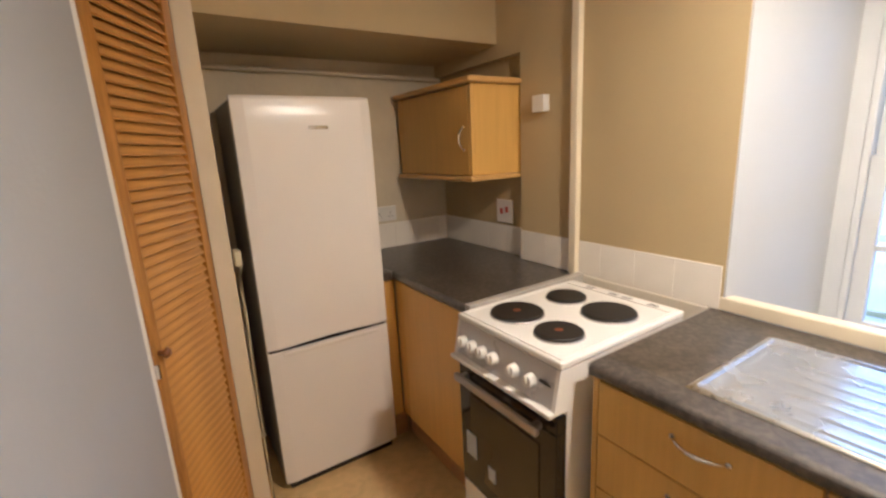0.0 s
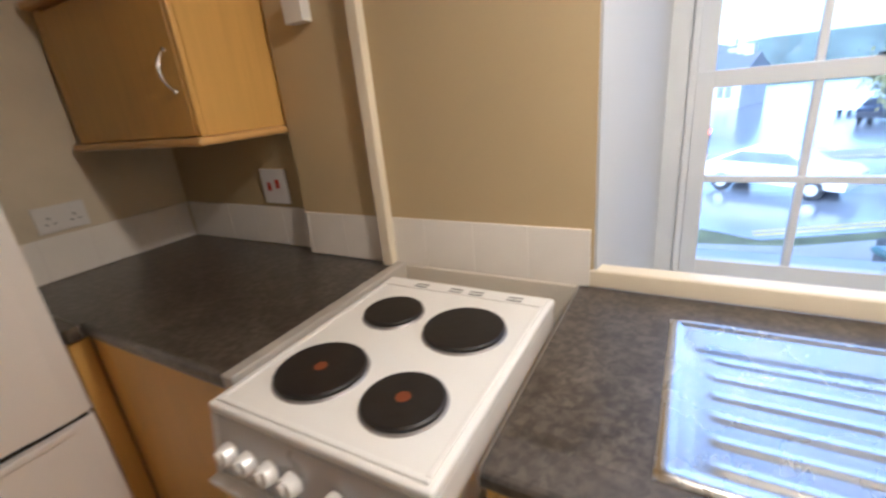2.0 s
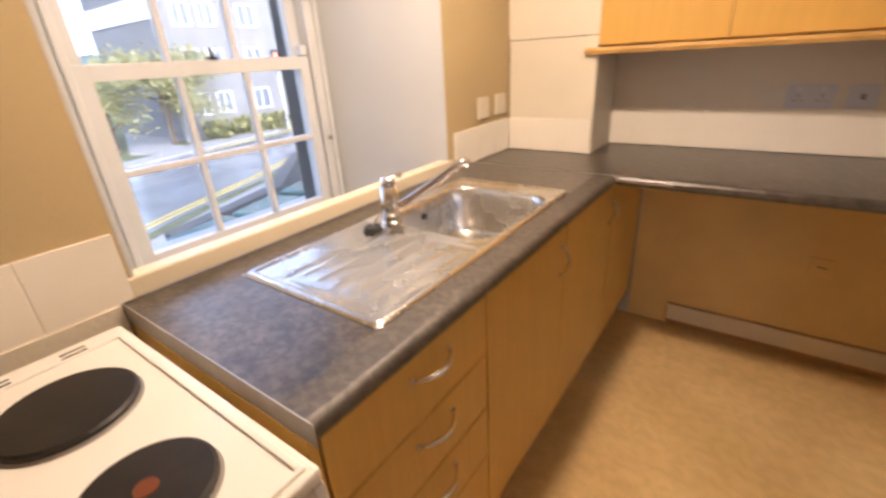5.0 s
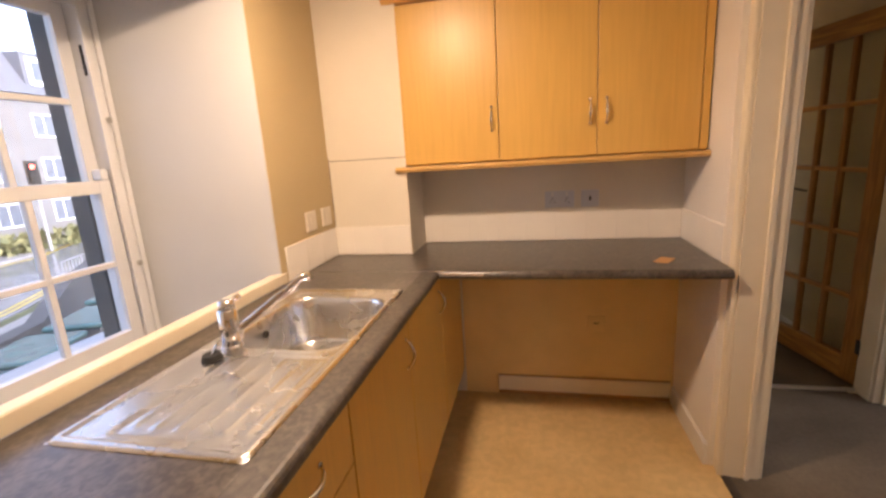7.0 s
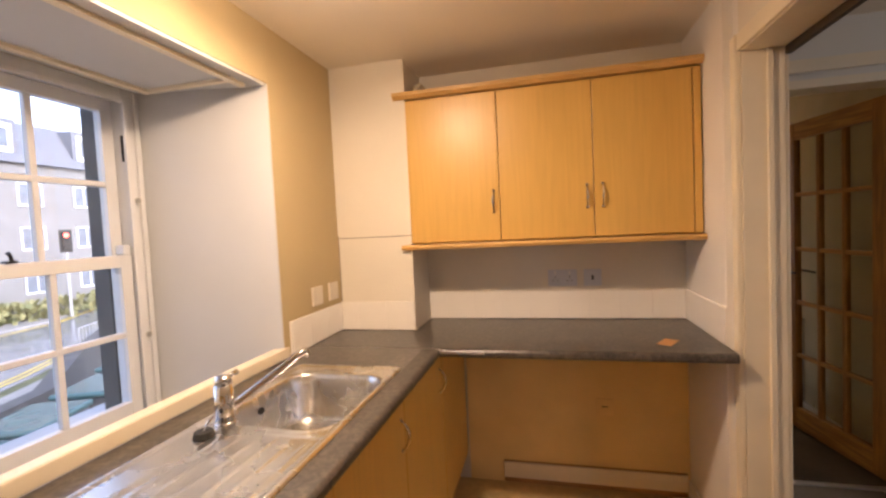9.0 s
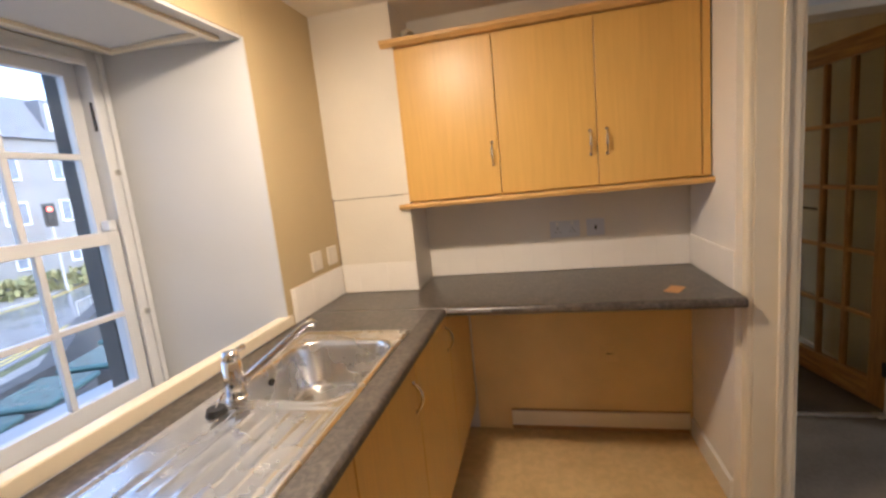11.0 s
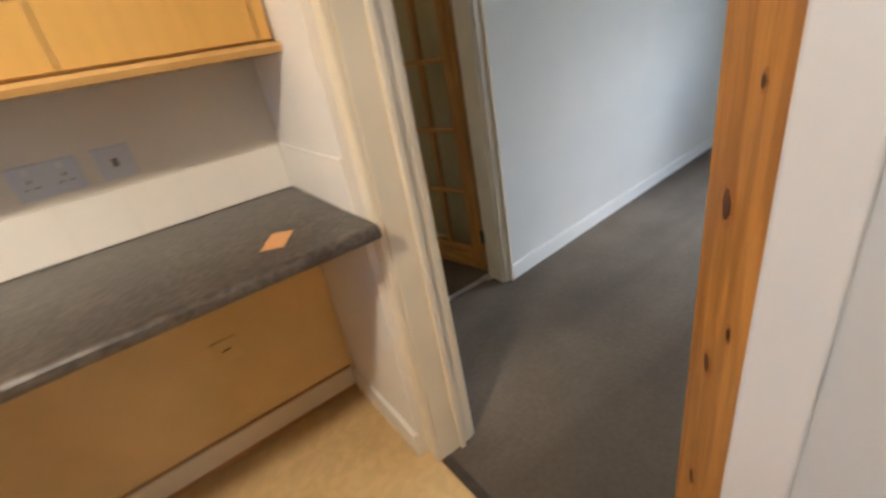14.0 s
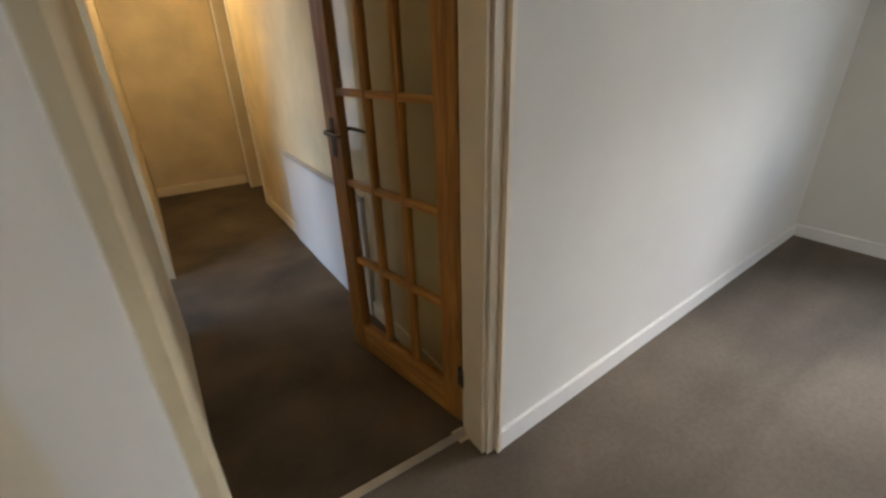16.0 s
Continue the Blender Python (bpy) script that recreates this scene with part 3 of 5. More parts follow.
# ---- windows ----
def sash(parent, name, x, y0, y1, z0, z1, cols, rows, mat=M_SASH, rail=0.045, bar=0.020, thick=0.035, bottom=0.06):
    """A glazed sash as a part, with stiles, rails, bars and panes under it; it stands in a plane across x."""
    bm = boxes((x, x + thick, y0, y0 + rail, z0, z1), (x, x + thick, y1 - rail, y1, z0, z1), (x, x + thick, y0 + rail, y1 - rail, z0, z0 + bottom), (x, x + thick, y0 + rail, y1 - rail, z1 - rail, z1), bevel=0.002)
    frame_part = part(name, bm, mat, parent, "white painted timber sash")
    gy0, gy1, gz0, gz1 = y0 + rail, y1 - rail, z0 + bottom, z1 - rail
    for i in range(1, cols):
        y = gy0 + (gy1 - gy0) * i / cols
        part("glazing_bar", boxes((x + 0.004, x + thick - 0.006, y - bar / 2, y + bar / 2, gz0, gz1), bevel=0.003), mat, frame_part)
    for j in range(1, rows):
        z = gz0 + (gz1 - gz0) * j / rows
        part("glazing_bar", boxes((x + 0.002, x + thick - 0.004, gy0, gy1, z - bar / 2, z + bar / 2), bevel=0.003), mat, frame_part)
    for i in range(cols):
        for j in range(rows):
            a, b = gy0 + (gy1 - gy0) * i / cols, gy0 + (gy1 - gy0) * (i + 1) / cols
            c, d = gz0 + (gz1 - gz0) * j / rows, gz0 + (gz1 - gz0) * (j + 1) / rows
            pane = part("pane", boxes((x + thick / 2 - 0.001, x + thick / 2 + 0.001, a, b, c, d)), M_GLASS, frame_part)
            pane.visible_shadow = False
    return frame_part


win = thing("window_kitchen", (4.62, 2.82, WZ0), "white painted timber sash window with small panes", "window", kind="structure")
for nm, r in (("frame_jamb", (4.60, 4.72, 2.33, 2.42, WZ0, WZ1)), ("frame_jamb", (4.60, 4.72, 3.215, 3.31, WZ0, WZ1)), ("frame_head", (4.60, 4.72, 2.421, 3.214, 1.965, WZ1 - 0.013)), ("frame_sill", (4.60, 4.72, 2.421, 3.214, WZ0 - 0.03, WZ0 + 0.005))):
    part(nm, boxes(r, bevel=0.003), M_SASH, win)
for r in ((4.588, 4.60, 2.405, 2.425, WZ0, 1.97), (4.588, 4.60, 3.21, 3.23, WZ0, 1.97), (4.588, 4.60, 2.36, 2.38, WZ0, 2.0), (4.588, 4.60, 2.426, 3.209, 1.95, 1.97)):
    part("staff_bead", boxes(r, bevel=0.003), M_SASH, win)
sash(win, "lower_sash", 4.605, 2.425, 3.21, WZ0 + 0.006, 1.37, 3, 2)
sash(win, "upper_sash", 4.645, 2.425, 3.21, 1.325, 1.962, 3, 2, bottom=0.04)
bm = bmesh.new()
box(bm, 4.598, 4.625, 2.798, 2.830, 1.371, 1.379, 0.003)
tube(bm, [(4.612, 2.808, 1.379), (4.606, 2.815, 1.396), (4.604, 2.822, 1.402)], [0.006, 0.005, 0.007], 8)
part("sash_fastener", bm, M_BLACKMETAL, win, "blackened metal sash fastener")
part("sash_stop", boxes((4.59, 4.603, 3.215, 3.225, 1.07, 1.16), bevel=0.001), M_BLACKMETAL, win, "dark metal sash stop")
part("pulley_plate", boxes((4.606, 4.616, 2.419, 2.4235, 1.73, 1.83), bevel=0.001), M_BLACKMETAL, win, "dark metal pulley plate")
for z in (1.05, 1.58):
    bm = bmesh.new()
    disc(bm, (4.582, 2.396, z), 0.011, 0.012, "x", 12)
    part("bead_screw", bm, M_NICKEL, win, "small metal bead screw")
part("sash_horn", boxes((4.60, 4.64, 2.43, 2.46, 1.371, 1.41), bevel=0.006), M_SASH, win, "white painted sash horn")
structure("window_stone_sill_outside", boxes((4.72, 4.95, 2.2, 3.4, 0.62, 0.72)), M_GREYPANEL)
part("window_upstand", boxes((EAST - 0.004, EAST + 0.045, WY0 - 0.03, WY1 + 0.01, TOP + 0.001, 0.956), bevel=0.005), M_CREAM, None, "cream painted timber strip behind the sink", "structure")

lw = thing("window_living_room", (-1.95, 2.48, 0.68), "white painted timber window of the living room", "window", kind="structure")
part("window_frame", boxes((-2.0, -1.92, 1.872, 1.95, 0.70, 2.049), (-2.0, -1.92, 3.02, 3.098, 0.70, 2.049), (-2.0, -1.92, 1.951, 3.019, 1.97, 2.049), (-2.0, -1.92, 1.951, 3.019, 0.70, 0.76), bevel=0.003), M_SASH, lw)
part("window_sill", boxes((-1.92, -1.86, 1.872, 3.098, 0.681, 0.72), bevel=0.005), M_SASH, lw)
sash(lw, "lower_sash", -1.975, 1.95, 3.02, 0.761, 1.38, 3, 1)
sash(lw, "upper_sash", -1.995, 1.95, 3.02, 1.381, 1.969, 3, 1)

# ---- kitchen units ----
def bow_handle(parent, centre, axis, out, length=0.10, depth=0.028):
    """A bowed metal handle; axis along its length, out the way it stands off."""
    a, o, c = Vector(axis), Vector(out), Vector(centre)
    pts, rad = [], []
    for k in range(13):
        s = k / 12
        pts.append(c + a * (s - 0.5) * length + o * depth * math.sin(math.pi * s) ** 0.7)
        rad.append(0.0032 + 0.0024 * math.sin(math.pi * s))
    bm = bmesh.new()
    tube(bm, pts, rad, 10)
    for s in (-0.5, 0.5):
        p = c + a * s * length
        tube(bm, [p - o * 0.001, p + o * 0.004], 0.007, 10)
    return part("handle", bm, M_NICKEL, parent, "bowed satin metal handle", smooth=True)


def panel(name, parent, x0, x1, y0, y1, z0, z1, mat=None, label=""):
    return part(name, boxes((x0, x1, y0, y1, z0, z1), bevel=0.0022), mat or M_BEECH, parent, label)


FRONT = 3.507
# drawer unit by the cooker
du = thing("drawer_unit", (3.79, 3.20, 0), "beech-effect kitchen drawer unit with four closed drawers beside the cooker", "cupboard")
part("body", boxes((FRONT + 0.018, 4.07, 2.941, 3.40, 0.15, 0.868)), M_INSIDE, du)
panel("end_panel", du, FRONT + 0.002, 4.07, 3.402, 3.418, 0.0, 0.868)
panel("plinth", du, FRONT + 0.05, FRONT + 0.066, 2.941, 3.40, 0.0, 0.149, M_PLINTH_AND_SHADE)
for z0, z1 in ((0.155, 0.385), (0.389, 0.545), (0.549, 0.705), (0.709, 0.862)):
    dr = panel("drawer", du, FRONT, FRONT + 0.017, 2.943, 3.398, z0, z1)
    bow_handle(dr, (FRONT, 3.145, (z0 + z1) / 2 + 0.03), (0, 1, 0), (-1, 0, 0), 0.115, 0.031)
# sink unit
su = thing("sink_unit", (3.79, 2.46, 0), "beech-effect double-door unit below the sink", "cupboard")
part("body", boxes((FRONT + 0.018, 3.53, 1.95, 2.939, 0.15, 0.868), (FRONT + 0.03, 4.07, 2.921, 2.939, 0.15, 0.7), (FRONT + 0.03, 4.07, 1.95, 1.97, 0.15, 0.868)), M_INSIDE, su)
panel("plinth", su, FRONT + 0.05, FRONT + 0.066, 1.45, 2.939, 0.0, 0.149, M_PLINTH_AND_SHADE)
for y0, y1, hy in ((2.462, 2.937, 2.50), (1.955, 2.458, 2.0)):
    d = panel("door", su, FRONT, FRONT + 0.017, y0, y1, 0.155, 0.862)
    bow_handle(d, (FRONT, hy, 0.76), (0, 0, 1), (-1, 0, 0))
panel("filler_panel", su, FRONT, FRONT + 0.017, 1.45, 1.951, 0.155, 0.862)
# corner unit on the north side
nu = thing("corner_unit", (3.79, 4.25, 0), "beech-effect base unit beside the cooker, door closed", "cupboard")
part("body", boxes((FRONT + 0.018, 4.07, 3.96, 4.99, 0.15, 0.868)), M_INSIDE, nu)
panel("end_panel", nu, FRONT + 0.002, 4.07, 3.922, 3.958, 0.0, 0.868)
panel("plinth", nu, FRONT + 0.05, FRONT + 0.066, 3.96, 4.60, 0.0, 0.149, M_PLINTH_AND_SHADE)
d = panel("door", nu, FRONT, FRONT + 0.017, 3.962, 4.50, 0.155, 0.862)
bow_handle(d, (FRONT, 4.00, 0.76), (0, 0, 1), (-1, 0, 0))
panel("filler_post", nu, FRONT, FRONT + 0.017, 4.503, 4.555, 0.155, 0.862)
pu = thing("return_unit", (3.47, 4.78, 0), "narrow beech-effect return unit between fridge and corner", "cupboard")
part("body", boxes((3.46, FRONT - 0.001, 4.585, 4.99, 0.15, 0.868)), M_INSIDE, pu)
panel("door", pu, 3.455, FRONT - 0.002, 4.565, 4.582, 0.155, 0.862)
panel("plinth", pu, 3.455, FRONT + 0.04, 4.61, 4.625, 0.0, 0.149, M_PLINTH_AND_SHADE)


# wall units
def wall_unit_long():
    u = thing("wall_unit", (3.05, 1.56, 1.32), "beech-effect wall cupboard with three closed doors over the worktop", "cupboard")
    x0, x1, f = 2.383, 3.727, 1.712
    for nm, r in (("side_panel", (x0, x0 + 0.018, SOUTH + 0.001, f - 0.02, 1.34, 2.05)), ("base_panel", (x0 + 0.018, 3.685, SOUTH + 0.001, f - 0.02, 1.34, 1.358)), ("top_panel", (x0 + 0.018, 3.685, SOUTH + 0.001, f - 0.02, 2.03, 2.05))):
        part(nm, boxes(r), M_BEECH, u)
    panel("end_post", u, x0, x0 + 0.03, f - 0.019, f + 0.0, 1.345, 2.045)
    edges = (x0 + 0.033, 2.822, 3.245, x1 - 0.004)
    for i, hx in ((0, 2.785), (1, 2.852), (2, 3.275)):
        d = panel("door", u, edges[i] + 0.0015, edges[i + 1] - 0.0015, f - 0.018, f, 1.346, 2.044)
        bow_handle(d, (hx, f, 1.53), (0, 0, 1), (0, 1, 0))
    prof = [(SOUTH + 0.001, 2.051), (f + 0.012, 2.051), (f + 0.02, 2.058), (f + 0.03, 2.066), (f + 0.03, 2.082), (SOUTH + 0.001, 2.082)]
    part("cornice", sweep(prof, "x", x0 - 0.006, 3.689), M_BEECH_DARK, u, "beech-effect moulded cornice")
    part("cornice_end", sweep([(1.717, 2.051)] + prof[1:5] + [(1.717, 2.082)], "x", 3.689, x1 + 0.02), M_BEECH_DARK, u)
    prof = [(SOUTH + 0.001, 1.338), (f + 0.022, 1.338), (f + 0.028, 1.328), (f + 0.022, 1.314), (SOUTH + 0.001, 1.314)]
    part("light_pelmet", sweep(prof, "x", x0 - 0.006, 3.689), M_BEECH_DARK, u, "beech-effect light pelmet")
    part("light_pelmet_end", sweep([(1.717, 1.338)] + prof[1:4] + [(1.717, 1.314)], "x", 3.689, x1 + 0.01), M_BEECH_DARK, u)


wall_unit_long()


def wall_unit_small():
    u = thing("wall_unit", (3.96, 4.66, 1.31), "small beech-effect wall cupboard in the niche, door closed", "cupboard")
    x0, x1, y0, y1 = 3.815, 4.128, 4.325, 5.0
    for nm, r in (("side_panel", (x0 + 0.018, x1, y0, y0 + 0.016, 1.335, 1.73)), ("base_panel", (x0 + 0.018, x1, y0 + 0.017, y1, 1.335, 1.352)), ("top_panel", (x0 + 0.018, x1, y0 + 0.017, y1, 1.712, 1.73)), ("back_panel", (x0 + 0.03, x0 + 0.04, y0 + 0.017, y1, 1.353, 1.711))):
        part(nm, boxes(r), M_BEECH, u)
    panel("end_post", u, x0 + 0.001, x0 + 0.0175, y0, y0 + 0.018, 1.335, 1.73)
    panel("end_post", u, x0 + 0.001, x0 + 0.0175, y1 - 0.05, y1, 1.335, 1.73)
    d = panel("door", u, x0, x0 + 0.017, y0 + 0.02, y1 - 0.052, 1.337, 1.722)
    bow_handle(d, (x0, y0 + 0.055, 1.50), (0, 0, 1), (-1, 0, 0))
    part("cornice", boxes((x0 - 0.03, EAST - 0.003, y0 - 0.03, y1, 1.731, 1.755), bevel=0.008), M_BEECH_DARK, u, "beech-effect moulded cornice")
    part("light_pelmet", boxes((x0 - 0.024, EAST - 0.003, y0 - 0.024, y1, 1.312, 1.334), bevel=0.008), M_BEECH_DARK, u, "beech-effect light pelmet")


wall_unit_small()

# ---- worktops ----
def top_profile(front, back, sign):
    """Rounded front edge; front and back are places across the worktop, sign points from front to back."""
    r = 0.017
    pts = [(back, TOP), (back, TOP - 0.038)]
    pts += [(front + sign * (r - r * math.cos(a)), TOP - 0.038 + r - r * math.sin(a)) for a in [math.pi / 2 * k / 4 for k in (4, 3, 2, 1, 0)]]
    pts += [(front + sign * (r - r * math.cos(a)), TOP - r + r * math.sin(a)) for a in [math.pi / 2 * k / 4 for k in (1, 2, 3, 4)]]
    return pts


SX0, SX1, SY0, SY1 = 3.563, 3.985, 2.295, 3.213
BX, BY, BHX, BHY = 3.762, 2.595, 0.178, 0.205
wt = thing("sink_worktop", (3.79, 2.73, TOP - 0.038), "dark mottled slate-effect worktop round the sink", "worktop")
part("front_edge", sweep(top_profile(3.487, 3.56, 1), "y", 2.0425, 3.415), M_TOPROLL, wt, smooth=False)
hole = (SX0 + 0.004, SX1 - 0.004, SY0 + 0.004, SY1 - 0.004)
bm = bmesh.new()
rim = [[bm.verts.new((x, y, z)) for x, y in ((a[0], a[2]), (a[1], a[2]), (a[1], a[3]), (a[0], a[3]))] for a in ((3.56, EAST - 0.001, 2.0425, 3.415), hole) for z in (TOP - 0.038, TOP)]
for k in range(4):
    m = (k + 1) % 4
    bm.faces.new((rim[0][k], rim[0][m], rim[1][m], rim[1][k]))
    bm.faces.new((rim[2][k], rim[3][k], rim[3][m], rim[2][m]))
    bm.faces.new((rim[1][k], rim[1][m], rim[3][m], rim[3][k]))
    bm.faces.new((rim[0][k], rim[2][k], rim[2][m], rim[0][m]))
part("top_board", bm, M_TOP, wt)
part("end_strip", boxes((3.487, EAST - 0.002, 3.4155, 3.4175, TOP - 0.040, TOP + 0.001)), M_STRIP, wt, "metal end strip")
ws = thing("south_worktop", (3.2, 1.74, TOP - 0.038), "dark mottled slate-effect worktop in the recess", "worktop")
part("board", sweep(top_profile(2.041, 1.76, -1), "x", WALL_X + 0.001, EAST - 0.001), M_TOP, ws)
part("board_back", boxes((WALL_X + 0.001, 3.689, SOUTH + 0.001, 1.76, TOP - 0.038, TOP), (3.689, EAST - 0.001, 1.716, 1.76, TOP - 0.038, TOP)), M_TOP, ws)
part("joint_strip", boxes((3.487, EAST - 0.002, 2.0412, 2.0424, TOP - 0.036, TOP + 0.0025), (3.30, 3.487, 2.0412, 2.0424, TOP - 0.02, TOP - 0.012)), M_STRIP, ws, "metal worktop joint strip")
wn2 = thing("north_worktop", (3.79, 4.5, TOP - 0.038), "dark mottled slate-effect corner worktop beside the cooker", "worktop")
part("board", sweep(top_profile(3.487, 3.60, 1), "y", 3.955, 4.545), M_TOP, wn2)
part("board_back", boxes((3.60, EAST - 0.001, 3.955, 4.5465, TOP - 0.038, TOP), (3.487, 4.128, 4.5465, NORTH - 0.001, TOP - 0.038, TOP), (EAST - 0.001, 4.128, 4.312, 4.5465, TOP - 0.038, TOP)), M_TOP, wn2)
part("return_board", boxes((3.452, 3.4855, 4.545, NORTH - 0.001, TOP - 0.038, TOP), bevel=0.0), M_TOP, wn2)
part("joint_strip", boxes((3.4858, 3.4868, 4.54, NORTH - 0.002, TOP - 0.036, TOP + 0.0025)), M_STRIP, wn2, "metal worktop joint strip")
part("end_strip", boxes((3.484, EAST - 0.004, 3.922, 3.9545, TOP - 0.040, TOP + 0.010), bevel=0.004), M_TRIMSTRIP, wn2, "dull grey metal edge trim beside the cooker")


# ---- sink and tap ----
def rounded(dx, dy, hx, hy, r):
    qx, qy = abs(dx) - hx + r, abs(dy) - hy + r
    return math.hypot(max(qx, 0), max(qy, 0)) + min(max(qx, qy), 0) - r


def step(v):
    v = min(1, max(0, v))
    return v * v * (3 - 2 * v)


def sink_height(x, y):
    cx, cy = (SX0 + SX1) / 2, (SY0 + SY1) / 2
    edge = -rounded(x - cx, y - cy, (SX1 - SX0) / 2, (SY1 - SY0) / 2, 0.02)
    z = TOP + 0.001 + 0.006 * step(edge / 0.006) - 0.004 * step((edge - 0.016) / 0.008)
    s = rounded(x - BX, y - BY, BHX, BHY, 0.085)
    z += 0.003 * step(1 - abs(s - 0.012) / 0.012)
    if s < 0:
        z -= 0.155 * step(-s / 0.028) + 0.004 * step(-s / 0.16)
    t = rounded(x - 3.735, y - 3.005, 0.148, 0.170, 0.01)
    if t < 0.02:
        k = step((0.01 - t) / 0.02)
        z -= 0.003 * k
        u = (x - 3.735) / 0.148
        ridge = abs(((u + 1) * 3.0) % 1 - 0.5) * 2
        inside = step((0.155 - abs(y - 3.0)) / 0.02)
        z += 0.0019 * k * inside * step((0.42 - ridge) / 0.3)
    return z


bm = bmesh.new()
nx, ny = 96, 210
grid = [[bm.verts.new((SX0 + (SX1 - SX0) * i / nx, SY0 + (SY1 - SY0) * j / ny, sink_height(SX0 + (SX1 - SX0) * i / nx, SY0 + (SY1 - SY0) * j / ny))) for j in range(ny + 1)] for i in range(nx + 1)]
for i in range(nx):
    for j in range(ny):
        bm.faces.new((grid[i][j], grid[i + 1][j], grid[i + 1][j + 1], grid[i][j + 1]))
sink = thing("kitchen_sink", (3.77, 2.75, TOP), "stainless steel inset sink with ridged drainer, worn shine", "sink")
part("bowl_and_drainer", bm, M_STEEL, sink, smooth=True)
bm = bmesh.new()
disc(bm, (BX, BY + 0.02, 0.752), 0.036, 0.005, "z", 24, 0.03)
part("waste", bm, M_CHROME, sink, "chrome waste")
bm = bmesh.new()
disc(bm, (BX + BHX - 0.018, BY + 0.02, 0.868), 0.011, 0.008, "x", 18)
part("overflow", bm, M_DARK, sink, "dark overflow hole")
TAP_Y = 2.795
tap = thing("mixer_tap", (3.90, TAP_Y, TOP + 0.003), "chrome single-lever mixer tap with a slanting spout", "tap")
bm = bmesh.new()
disc(bm, (3.90, TAP_Y, TOP + 0.003), 0.030, 0.008, "z", 24, 0.027)
disc(bm, (3.90, TAP_Y, TOP + 0.011), 0.026, 0.098, "z", 24, 0.024)
part("tap_body", bm, M_CHROME, tap, smooth=True)
bm = bmesh.new()
disc(bm, (3.90, TAP_Y, TOP + 0.114), 0.0225, 0.02, "z", 24, 0.018)
tube(bm, [(3.90, TAP_Y, TOP + 0.124), (3.893, TAP_Y - 0.018, TOP + 0.130), (3.886, TAP_Y - 0.040, TOP + 0.134)], [0.009, 0.007, 0.008], 10)
part("lever", bm, M_CHROME, tap, "chrome lever", smooth=True)
bm = bmesh.new()
tube(bm, [(3.895, TAP_Y - 0.01, TOP + 0.03), (3.88, TAP_Y - 0.025, TOP + 0.05), (3.80, 2.675, TOP + 0.118), (3.765, 2.640, TOP + 0.150), (3.752, 2.628, TOP + 0.155), (3.745, 2.620, TOP + 0.143)], [0.012, 0.012, 0.0115, 0.0115, 0.012, 0.012], 14)
part("spout", bm, M_CHROME, tap, "chrome spout", smooth=True)
plug = thing("sink_plug", (3.90, 2.87, TOP + 0.003), "black rubber sink plug with a metal ring beside the tap", "plug")
bm = bmesh.new()
disc(bm, (3.90, 2.873, TOP + 0.004), 0.027, 0.014, "z", 20, 0.022)
part("stopper", bm, M_RUBBER, plug)
bm = bmesh.new()
tube(bm, [(3.90, 2.873, TOP + 0.018), (3.895, 2.86, TOP + 0.035), (3.90, 2.838, TOP + 0.04)], 0.003, 8)
part("ring", bm, M_CHROME, plug, "chrome ring")

# ---- cooker ----
CX0, CX1, CY0, CY1 = 3.427, 4.000, 3.452, 3.915
CT = 0.918
ck = thing("electric_cooker", (3.71, 3.67, 0), "white freestanding electric cooker with four black hotplates", "cooker")
part("body", boxes((CX0 + 0.03, CX1, CY0 + 0.004, CY1 - 0.004, 0.03, CT - 0.03), bevel=0.003), M_ENAMEL, ck)
part("hob_top", boxes((CX0 + 0.0, CX1, CY0, CY1, CT - 0.028, CT - 0.006), bevel=0.006), M_ENAMEL, ck, "white enamel hob")
for r in ((CX0 + 0.012, CX0 + 0.022, CY0 + 0.012, CY1 - 0.012), (CX1 - 0.055, CX1 - 0.012, CY0 + 0.012, CY1 - 0.012), (CX0 + 0.022, CX1 - 0.055, CY0 + 0.012, CY0 + 0.022), (CX0 + 0.022, CX1 - 0.055, CY1 - 0.022, CY1 - 0.012)):
    part("hob_rim", boxes((*r, CT - 0.0065, CT - 0.002), bevel=0.002), M_ENAMEL, ck)
for x, y, r in ((3.574, 3.778, 0.087), (3.560, 3.582, 0.072), (3.812, 3.778, 0.069), (3.797, 3.588, 0.086)):
    bm = bmesh.new()
    disc(bm, (x, y, CT - 0.006), r + 0.004, 0.004, "z", 40, r + 0.001)
    ring = part("hotplate_ring", bm, M_RING, ck, "steel hotplate ring", smooth=False)
    bm = bmesh.new()
    disc(bm, (x, y, CT - 0.002), r, 0.006, "z", 40, r)
    disc(bm, (x, y, CT + 0.004), r, 0.003, "z", 40, r - 0.004)
    part("hotplate", bm, M_HOTPLATE, ck, "black iron hotplate with a red centre spot" if x < 3.7 else "black iron hotplate")
    if x < 3.7:
        bm = bmesh.new()
        disc(bm, (x, y, CT + 0.007), 0.013, 0.0010, "z", 20)
        part("hotplate_spot", bm, M_REDSPOT, ck, "dull red centre spot")
for y in (3.535, 3.635, 3.69, 3.79):
    bm = boxes((3.950, 3.9545, y - 0.018, y + 0.018, CT - 0.003, CT - 0.0012), (3.964, 3.9685, y - 0.018, y + 0.018, CT - 0.003, CT - 0.0012))
    part("steam_vent", bm, M_DARK, ck, "pair of dark vent slots")
prof = [(CX0 + 0.03, CT - 0.03), (CX0 + 0.002, CT - 0.03), (CX0 - 0.016, 0.775), (CX0 + 0.03, 0.775)]
